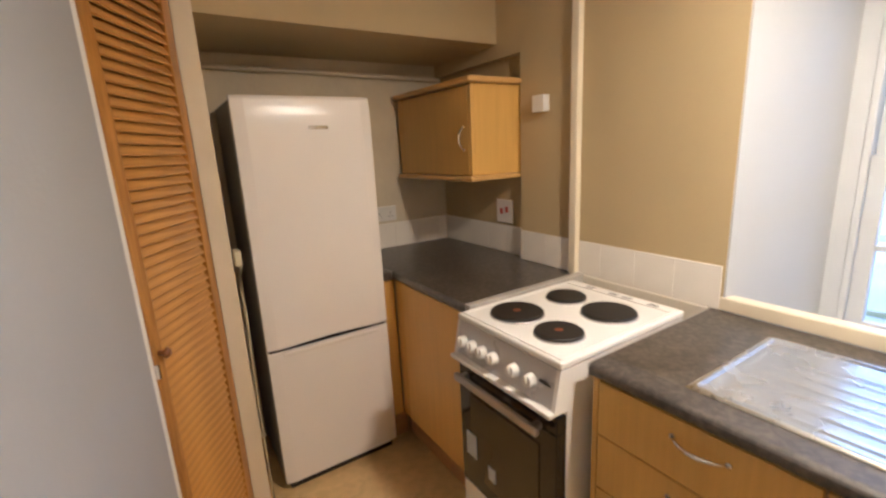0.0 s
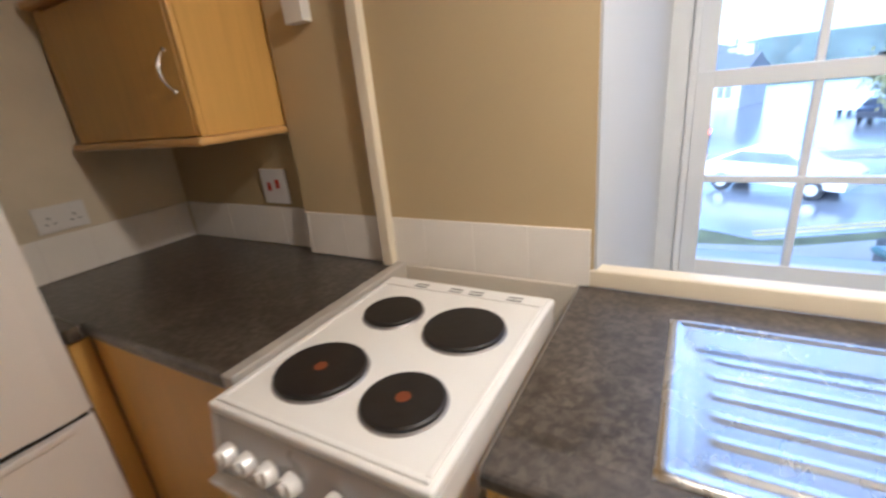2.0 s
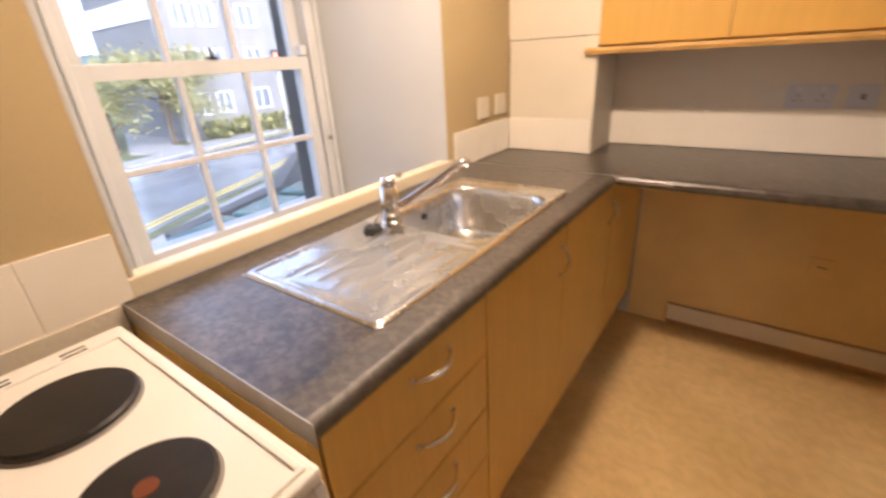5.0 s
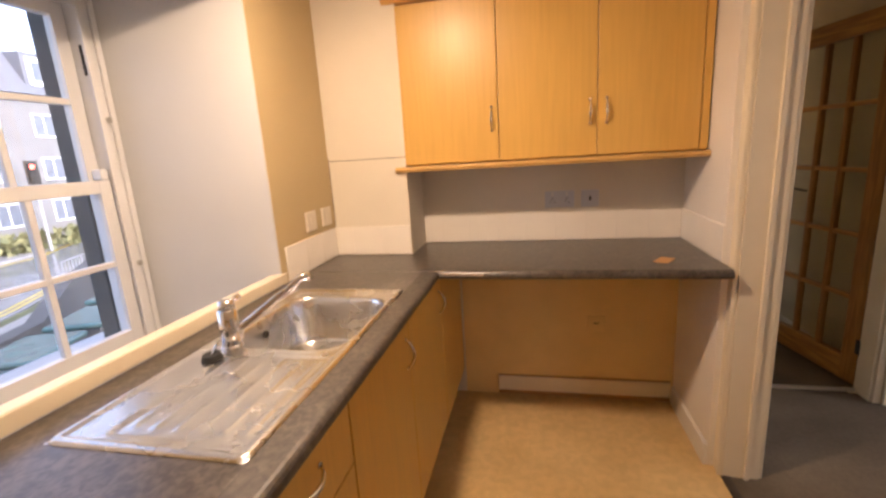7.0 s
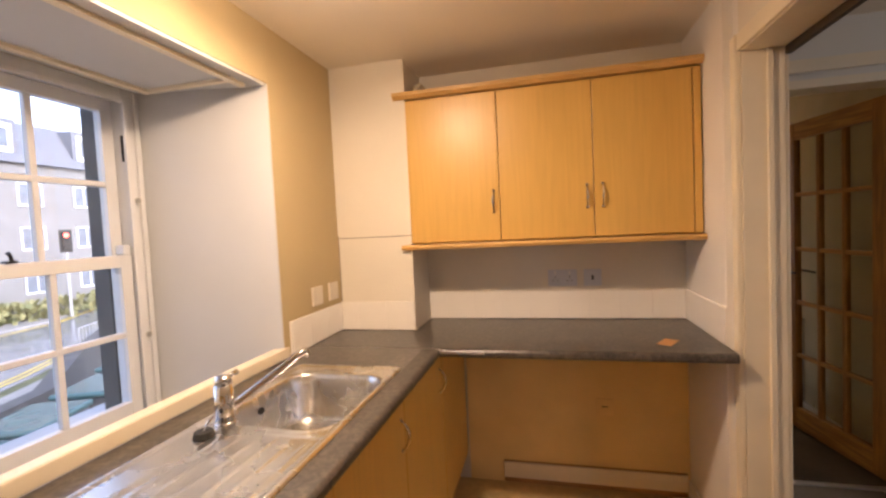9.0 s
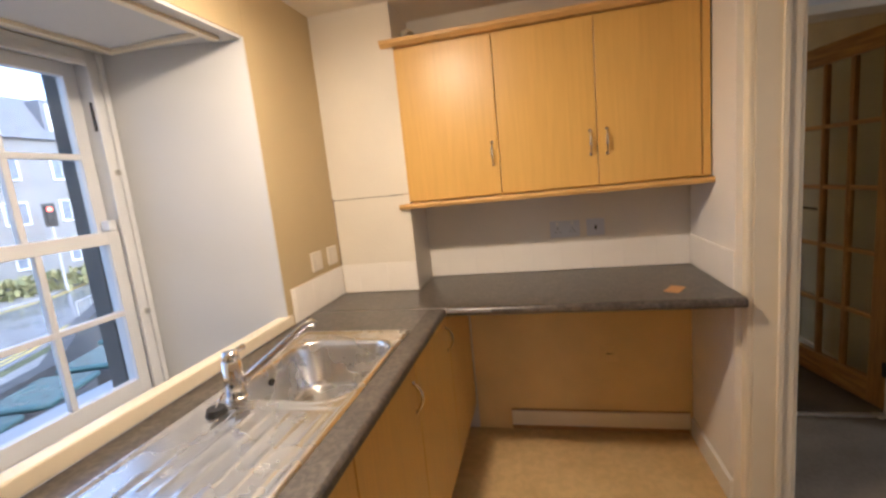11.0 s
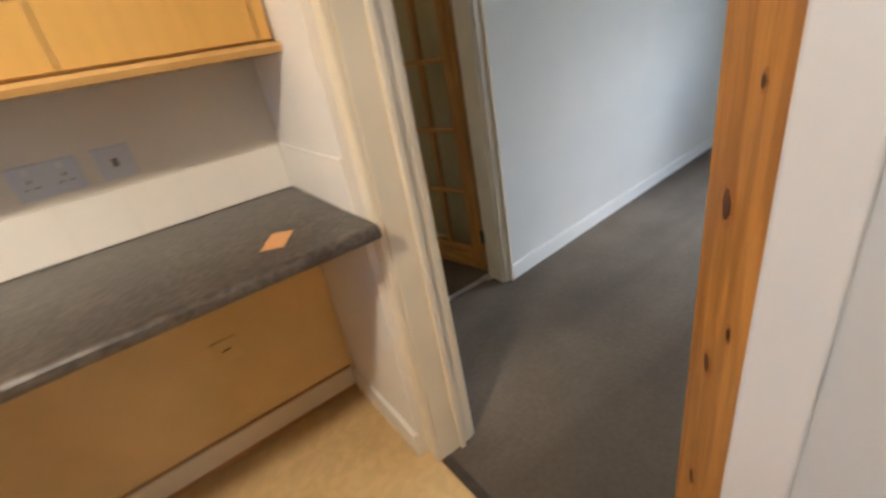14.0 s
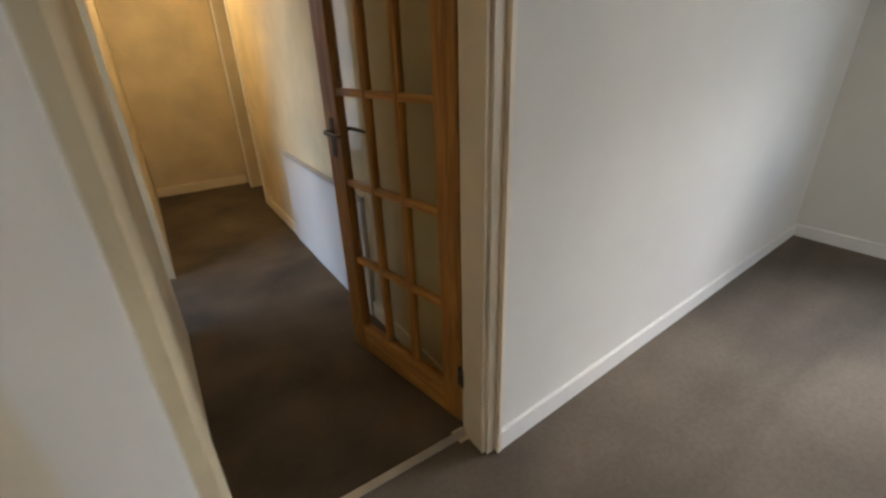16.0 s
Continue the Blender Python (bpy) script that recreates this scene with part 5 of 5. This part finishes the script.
def line_strip(name, pts, w, z, mat):
    bm = bmesh.new()
    rows = []
    for i, p in enumerate(pts):
        a, b = Vector(pts[max(i - 1, 0)]), Vector(pts[min(i + 1, len(pts) - 1)])
        d = (b - a).normalized()
        n = Vector((-d.y, d.x)) * w / 2
        rows.append((bm.verts.new((p[0] + n.x, p[1] + n.y, z)), bm.verts.new((p[0] - n.x, p[1] - n.y, z))))
    for r, s in zip(rows, rows[1:]):
        bm.faces.new((r[0], r[1], s[1], s[0]))
    return structure(name, bm, mat)


for off in (0.35, 0.65):
    line_strip("yellow_line_near", [(15.9 + off, 1.6), (17.9 + off, -2.4), (20 + off, -6.9), (22.8 + off, -11.4), (27 + off, -23.6)], 0.13, GROUND + 0.025, M_YELLOW)
    line_strip("yellow_line_far", [(29.3 - off, -8), (31 - off, -15), (37 - off, -24.3), (55 - off, -45)], 0.13, GROUND + 0.025, M_YELLOW)
# low stone wall round the bin store
structure("boundary_wall", prism([(12.3, 0.3), (12.7, 0.3), (13.95, -3.05), (16.85, -5.8), (20.2, -9.75), (24, -17), (23.6, -17), (19.8, -9.9), (16.5, -6.0), (13.6, -3.2)], GROUND + 0.13, GROUND + 1.25), M_STONE, "low weathered stone wall")


def railing():
    t = thing("kerb_railing", (22.9, -12.0, GROUND + 0.14), "short grey metal railing with upright bars beside the kerb", "railing")
    a, b = Vector((21.6, -9.6)), Vector((23.6, -13.6))
    for z in (0.25, 1.0):
        bm = bmesh.new()
        tube(bm, [(a.x, a.y, GROUND + z), (b.x, b.y, GROUND + z)], 0.025, 8)
        part("rail", bm, M_GREYPANEL, t)
    for k in range(19):
        p = a.lerp(b, k / 18)
        bm = bmesh.new()
        tube(bm, [(p.x, p.y, GROUND + (0.14 if k % 6 == 0 else 0.26)), (p.x, p.y, GROUND + 0.99)], 0.03 if k % 6 == 0 else 0.012, 6)
        part("post" if k % 6 == 0 else "bar", bm, M_GREYPANEL, t)


railing()


def wheelie_bin(place, turn, label, lid):
    t = thing("wheeled_bin", (0, 0, 0), label, "bin")
    bm = bmesh.new()
    box(bm, -0.5, 0.5, -0.64, 0.64, 0.18, 1.12, 0.04)
    for v in bm.verts:
        if v.co.z < 0.5:
            v.co.x *= 0.82
            v.co.y *= 0.92
    part("bin_body", bm, M_BIN, t)
    bm = bmesh.new()
    box(bm, -0.55, 0.55, -0.69, 0.69, 1.13, 1.25, 0.05)
    part("lid", bm, lid, t, "coloured plastic lid")
    for x in (-0.35, 0.35):
        for y in (-0.5, 0.5):
            bm = bmesh.new()
            disc(bm, (x - 0.03, y, 0.10), 0.10, 0.06, "x", 14)
            part("wheel", bm, M_TYRE, t)
    t.matrix_basis = pose(*place, 0, 0, turn)
    BASE[t.name] = Vector(place)
    return t


b1 = wheelie_bin((11.9, -1.75, GROUND + 0.14), 20, "dark wheeled refuse bin with a weathered green lid", M_LID)
b2 = wheelie_bin((12.45, -3.35, GROUND + 0.14), 20, "grey wheeled refuse bin with a green lid", M_LID)
b3 = copy_thing(b2, pose(13.4, -4.95, GROUND + 0.14, 0, 0, 24))
b4 = copy_thing(b1, pose(11.55, -0.2, GROUND + 0.14, 0, 0, 15))
for b in (b1, b2, b3, b4):
    b["group"] = "refuse bins"


def car(place, turn, paint, label, lit=False):
    t = thing("parked_car", (0, 0, 0), label, "car")
    prof = [(-2.1, 0.35), (-2.15, 0.75), (-1.95, 0.92), (-1.2, 1.0), (-0.55, 1.42), (0.9, 1.45), (1.75, 1.05), (2.1, 0.95), (2.15, 0.4)]
    bm = sweep(prof, "y", -0.85, 0.85)
    for v in bm.verts:
        if v.co.z > 1.2:
            v.co.y *= 0.80
    part("body", bm, paint, t)
    prof = [(-1.08, 1.02), (-0.52, 1.38), (0.86, 1.40), (1.55, 1.06)]
    bm = sweep(prof, "y", -0.80, 0.80)
    for v in bm.verts:
        v.co.y *= 0.93 if v.co.z > 1.2 else 1.075
    part("glazing", bm, M_FARGLASS, t, "dark car windows")
    for y in (-0.84, 0.62):
        part("tail_lamp", boxes((2.10, 2.165, y, y + 0.22, 0.68, 0.88)), M_REDLAMP if lit else M_REDLENS, t, "lit red tail lamp" if lit else "red tail lamp")
    for x in (-1.3, 1.35):
        for y in (-0.87, 0.70):
            bm = bmesh.new()
            disc(bm, (x, y, 0.32), 0.32, 0.17, "y", 20)
            w = part("wheel", bm, M_TYRE, t)
            bm = bmesh.new()
            disc(bm, (x, y - 0.012 if y < 0 else y + 0.17, 0.32), 0.19, 0.012, "y", 16)
            part("rim", bm, M_NICKEL, w)
    t.matrix_basis = pose(*place, 0, 0, turn)
    return t


car((21.5, 0.6, GROUND + 0.02), 62, M_CARW, "white hatchback standing on the road")
car((34.2, 3.4, GROUND + 0.014), 186, M_CARD, "dark car waiting in the open road with its tail lamps lit", True)
car((40.6, 4.7, GROUND + 0.014), 186, M_CARW, "white car waiting in the open road with its tail lamps lit", True)
car((41.3, -7.1, GROUND + 0.02), -25, M_CARD, "dark car far down the side street")
car((47.5, -7.4, GROUND + 0.02), -25, M_CARW, "white car parked along the side street")
car((53.5, -10.2, GROUND + 0.02), -25, M_CARD, "dark car far down the side street")


def far_window(parent, place, turn, w=1.2, h=1.25):
    """A window of a far building, facing -x before it is turned."""
    x, y, z = place
    f = part("window_far", boxes((x - 0.08, x + 0.02, y - w / 2 - 0.08, y - w / 2, z, z + h), (x - 0.08, x + 0.02, y + w / 2, y + w / 2 + 0.08, z, z + h), (x - 0.08, x + 0.02, y - w / 2 - 0.08, y + w / 2 + 0.08, z + h, z + h + 0.08), (x - 0.1, x + 0.02, y - w / 2 - 0.08, y + w / 2 + 0.08, z - 0.1, z), (x - 0.06, x + 0.02, y - 0.04, y + 0.04, z, z + h)), M_SASH, parent, "white framed window")
    part("pane", boxes((x - 0.03, x - 0.01, y - w / 2, y + w / 2, z, z + h)), M_FARGLASS, f)


def block_of_flats():
    b = thing("flats", (38, -30, GROUND), "grey roughcast block of flats with white windows", "building")
    x = 34.0
    part("wall", boxes((x, x + 10, -52, -10.2, GROUND, 6.6)), M_ROUGHCAST, b)
    part("roof", sweep([(x - 0.3, 6.6), (x + 1.5, 9.4), (x + 8.5, 9.4), (x + 10.3, 6.6)], "y", -52.3, -9.9), M_SLATE, b, "dark slate roof")
    for row, z in enumerate((-1.3, 1.4, 4.1)):
        for y in (-11.9, -13.5, -16.4, -19.6, -21.3, -24.6, -28, -29.7, -33, -37):
            far_window(b, (x, y, z), 0, 0.95 if y in (-11.9, -13.5) else 1.2)
    part("cladding_band", boxes((x + 0.02, x + 9.6, -10.199, -10.13, 4.4, 5.6)), M_SASH, b, "white cladding band")
    for y in (-15, -20.2, -26, -32):
        d = part("dormer", boxes((x + 0.1, x + 2.2, y - 1.0, y + 1.0, 7.0, 9.2)), M_SLATE, b, "slate-clad dormer")
        part("dormer_window", boxes((x + 0.0, x + 0.1, y - 0.75, y + 0.75, 7.2, 8.9)), M_SASH, d)
        part("dormer_pane", boxes((x - 0.02, x + 0.0, y - 0.5, y + 0.5, 7.5, 8.6)), M_FARGLASS, d)


block_of_flats()


def house(x, y, w, d, h, turn, label):
    t = thing("house", (0, 0, 0), label, "building")
    part("wall", boxes((0, d, -w / 2, w / 2, 0, h)), M_HARLING, t)
    roof = part("roof", sweep([(-0.4, h), (d / 2, h + 1.9), (d + 0.4, h)], "y", -w / 2 - 0.3, w / 2 + 0.3), M_SLATE, t, "slate roof")
    for y in (-w / 2 + 0.7, w / 2 - 0.7):
        part("chimney", boxes((d / 2 - 0.5, d / 2 + 0.5, y - 0.4, y + 0.4, h + 1.0, h + 2.7)), M_HARLING, roof, "harled chimney")
    for z in (1.0,) if h < 4 else (0.9, 3.5):
        for k in (-0.3, 0.0, 0.3):
            far_window(t, (0, k * w, z), 0, 1.3)
    t.matrix_basis = pose(x, y, GROUND, 0, 0, turn)


for x, y, w, h, turn, label in ((58, -8.6, 7, 3.2, -20, "pale low house at the side street's corner"), (72, -14.5, 9, 3.4, -25, "pale low house with a slate roof beyond the flats"), (62, -2.5, 9, 3.3, -25, "pale single-storey house along the side street"), (68, -9.5, 9, 3.2, -25, "pale low house behind parked cars"), (78, -4, 12, 3.4, -22, "pale low house further down the street"), (88, -14, 14, 5.0, -25, "pale two-storey house down the street"), (75, -24, 14, 5.0, 20, "pale two-storey house behind the trees"), (60, 9, 12, 3.4, -10, "pale low house across the road"), (84, 6, 14, 3.6, -12, "pale low house on the rise"), (100, -3, 16, 4.6, -15, "pale house near the wooded hill")):
    house(x, y, w, 8, h, turn, label)


def tree(x, y, z, height, spread, leaves, label, seed):
    rnd = random.Random(seed)
    t = thing("tree", (x, y, z), label, "tree")
    bm = bmesh.new()
    tube(bm, [(x, y, z - 0.1), (x + 0.05, y, z + height * 0.25), (x - 0.05, y + 0.1, z + height * 0.55), (x, y, z + height * 0.85)], [0.2, 0.15, 0.10, 0.03], 9)
    tips = []
    for k in range(12):
        a, e = rnd.uniform(0, 6.28), rnd.uniform(0.25, 0.9)
        s = height * rnd.uniform(0.3, 0.7)
        r = spread * rnd.uniform(0.6, 1.0)
        tip = (x + r * math.cos(a), y + r * math.sin(a), z + s + height * 0.28 * e)
        tube(bm, [(x, y, z + s), ((x + tip[0]) / 2, (y + tip[1]) / 2, z + s + height * 0.1), tip], [0.07, 0.05, 0.015], 6)
        tips.append(tip)
    part("trunk", bm, M_BARK, t)
    bm = bmesh.new()
    for k in range(leaves):
        c = rnd.choice(tips)
        f = rnd.uniform(0.35, 1.1)
        p = Vector((x + (c[0] - x) * f, y + (c[1] - y) * f, c[2] + (1 - f) * 0.3)) + Vector((rnd.gauss(0, 0.45), rnd.gauss(0, 0.45), rnd.gauss(0, 0.4)))
        q = Euler((rnd.uniform(0, 6), rnd.uniform(0, 6), rnd.uniform(0, 6))).to_matrix()
        s = rnd.uniform(0.07, 0.16)
        bm.faces.new([bm.verts.new(p + q @ Vector(v) * s) for v in ((-1, 0, 0), (0, -0.6, 0.1), (1, 0, 0), (0, 0.6, 0.1))])
    me_part = part("crown", bm, M_LEAF, t, "sparse autumn leaves", "stuff")


tree(32.8, -9.0, GROUND, 6.0, 3.0, 4200, "young tree with sparse yellowing leaves on the verge", 3)
tree(34.5, -6.4, GROUND, 4.2, 1.8, 1500, "small green-yellow tree beside the verge", 5)
tree(-9.5, 1.5, -0.6, 5.0, 2.2, 1500, "garden tree with green leaves outside the living room", 8)


def hedge_row():
    rnd = random.Random(12)
    bm = bmesh.new()
    for k in range(900):
        s = rnd.random()
        p = Vector((31.6 + 2.0 * rnd.random(), -11.0 - 12 * s, GROUND + 0.1 + rnd.random() * 1.1))
        q = Euler((rnd.uniform(0, 6), rnd.uniform(0, 6), 0)).to_matrix()
        bm.faces.new([bm.verts.new(p + q @ Vector(v) * 0.22) for v in ((-1, 0, 0), (0, -0.7, 0.1), (1, 0, 0), (0, 0.7, 0.1))])
    part("shrubs", bm, M_LEAF, None, "low yellow-green shrubs on the verge", "stuff", category="shrub")


hedge_row()
# far hills
bm = bmesh.new()
ridge = []
for k in range(61):
    a = radians(-75 + 150 * k / 60)
    h = 17 + 5 * noise.noise(Vector((k * 0.13, 2, 0))) + 3 * noise.noise(Vector((k * 0.6, 5, 0)))
    ridge.append((bm.verts.new((420 * math.cos(a), 420 * math.sin(a), GROUND - 2)), bm.verts.new((440 * math.cos(a), 440 * math.sin(a), h))))
for r, s in zip(ridge, ridge[1:]):
    bm.faces.new((r[0], s[0], s[1], r[1]))
part("far_hills", bm, M_HILL, None, "wooded hills in the distance", "structure")


def traffic_light(x, y, z0, top, turn):
    t = thing("traffic_light", (0, 0, 0), "grey steel pole with a dark three-lamp signal head showing red", "traffic light")
    bm = bmesh.new()
    tube(bm, [(0, 0, 0), (0, 0, 1.2), (0, 0, top - 0.05)], [0.09, 0.075, 0.06], 12)
    part("pole", bm, M_GREYPANEL, t)
    head = part("signal_head", boxes((-0.30, -0.09, -0.17, 0.17, top - 1.05, top), bevel=0.03), M_BLACKMETAL, t, "black signal housing")
    part("backing_board", boxes((-0.088, -0.07, -0.30, 0.30, top - 1.2, top + 0.15)), M_BLACKMETAL, t)
    for k, mat in enumerate((M_REDLAMP, M_RUBBER, M_RUBBER)):
        z = top - 0.19 - 0.33 * k
        bm = bmesh.new()
        disc(bm, (-0.33, 0, z), 0.11, 0.03, "x", 18)
        part("lens", bm, mat, head, "lit red lens" if k == 0 else "dark lens")
        bm = bmesh.new()
        for a in range(9):
            b0, b1 = math.pi * a / 9, math.pi * (a + 1) / 9
            bm.faces.new([bm.verts.new(v) for v in ((-0.30, 0.13 * math.cos(b0), z + 0.13 * math.sin(b0)), (-0.30, 0.13 * math.cos(b1), z + 0.13 * math.sin(b1)), (-0.48, 0.13 * math.cos(b1), z + 0.12 * math.sin(b1)), (-0.48, 0.13 * math.cos(b0), z + 0.12 * math.sin(b0)))])
        part("hood", bm, M_BLACKMETAL, head)
    t.matrix_basis = pose(x, y, z0, 0, 0, turn)
    return t


traffic_light(30.9, -16.0, GROUND + 0.13, 5.05, -25)
# facade of this house outside
structure("facade_cheek", boxes((4.78, 4.86, 1.0, 2.38, -3.2, 2.8), (4.78, 4.86, 3.27, 5.6, -3.2, 2.8), (4.78, 4.86, 2.381, 3.269, -3.2, 0.60), (4.78, 4.86, 2.381, 3.269, 2.05, 2.8)), M_STONE, "stone outer face of the house")
structure("roof_over_all", boxes((-2.3, 4.86, -3.5, 6.1, 2.5, 2.6)), M_SLATE)
structure("outer_shell", boxes((-2.3, -2.06, -3.5, 1.0, -0.3, 2.5), (2.35, 4.86, -3.5, -3.3, -0.3, 2.5), (2.345, 2.45, -3.3, -0.87, 0, 2.5), (2.345, 2.45, -0.12, 1.24, 0, 2.5), (2.345, 2.45, -0.87, -0.12, 2.0, 2.5), (-2.3, 4.86, 5.85, 6.1, -0.3, 2.5)), M_STONE)

# ---- tiles behind the worktops ----
def tiles(wall, rows):
    """Rows of 150 mm tiles: (axis, fixed, start, end, out)."""
    parent = bpy.data.objects[wall]
    for axis, fixed, a, b, out in rows:
        d0, d1 = sorted((fixed, fixed + out * 0.0045))
        part("grout", boxes((d0, d1, a, b, TOP + 0.002, 1.055) if axis == "y" else (a, b, d0, d1, TOP + 0.002, 1.055)), M_GROUT, parent)
        s = a
        while s < b - 0.004:
            e = min(s + 0.150, b)
            d0, d1 = sorted((fixed, fixed + out * 0.006))
            r = (d0, d1, s + 0.0004, e - 0.0004, TOP + 0.003, 1.056) if axis == "y" else (s + 0.0004, e - 0.0004, d0, d1, TOP + 0.003, 1.056)
            part("tile", boxes(r, bevel=0.0007), M_TILE, parent)
            s += 0.151


tiles("wall_east_north_of_window", [("y", EAST, 3.392, 3.953, -1), ("y", EAST, 3.992, 4.31, -1), ("y", 4.13, 4.313, NORTH - 0.008, -1)])
tiles("wall_north", [("x", NORTH, 3.46, 4.122, -1)])
tiles("wall_east_south_of_window", [("y", EAST, 1.722, 2.19, -1)])
tiles("wall_south", [("x", SOUTH, 2.383, 3.688, 1)])
tiles("column_south_east", [("x", 1.715, 3.692, 4.082, 1)])
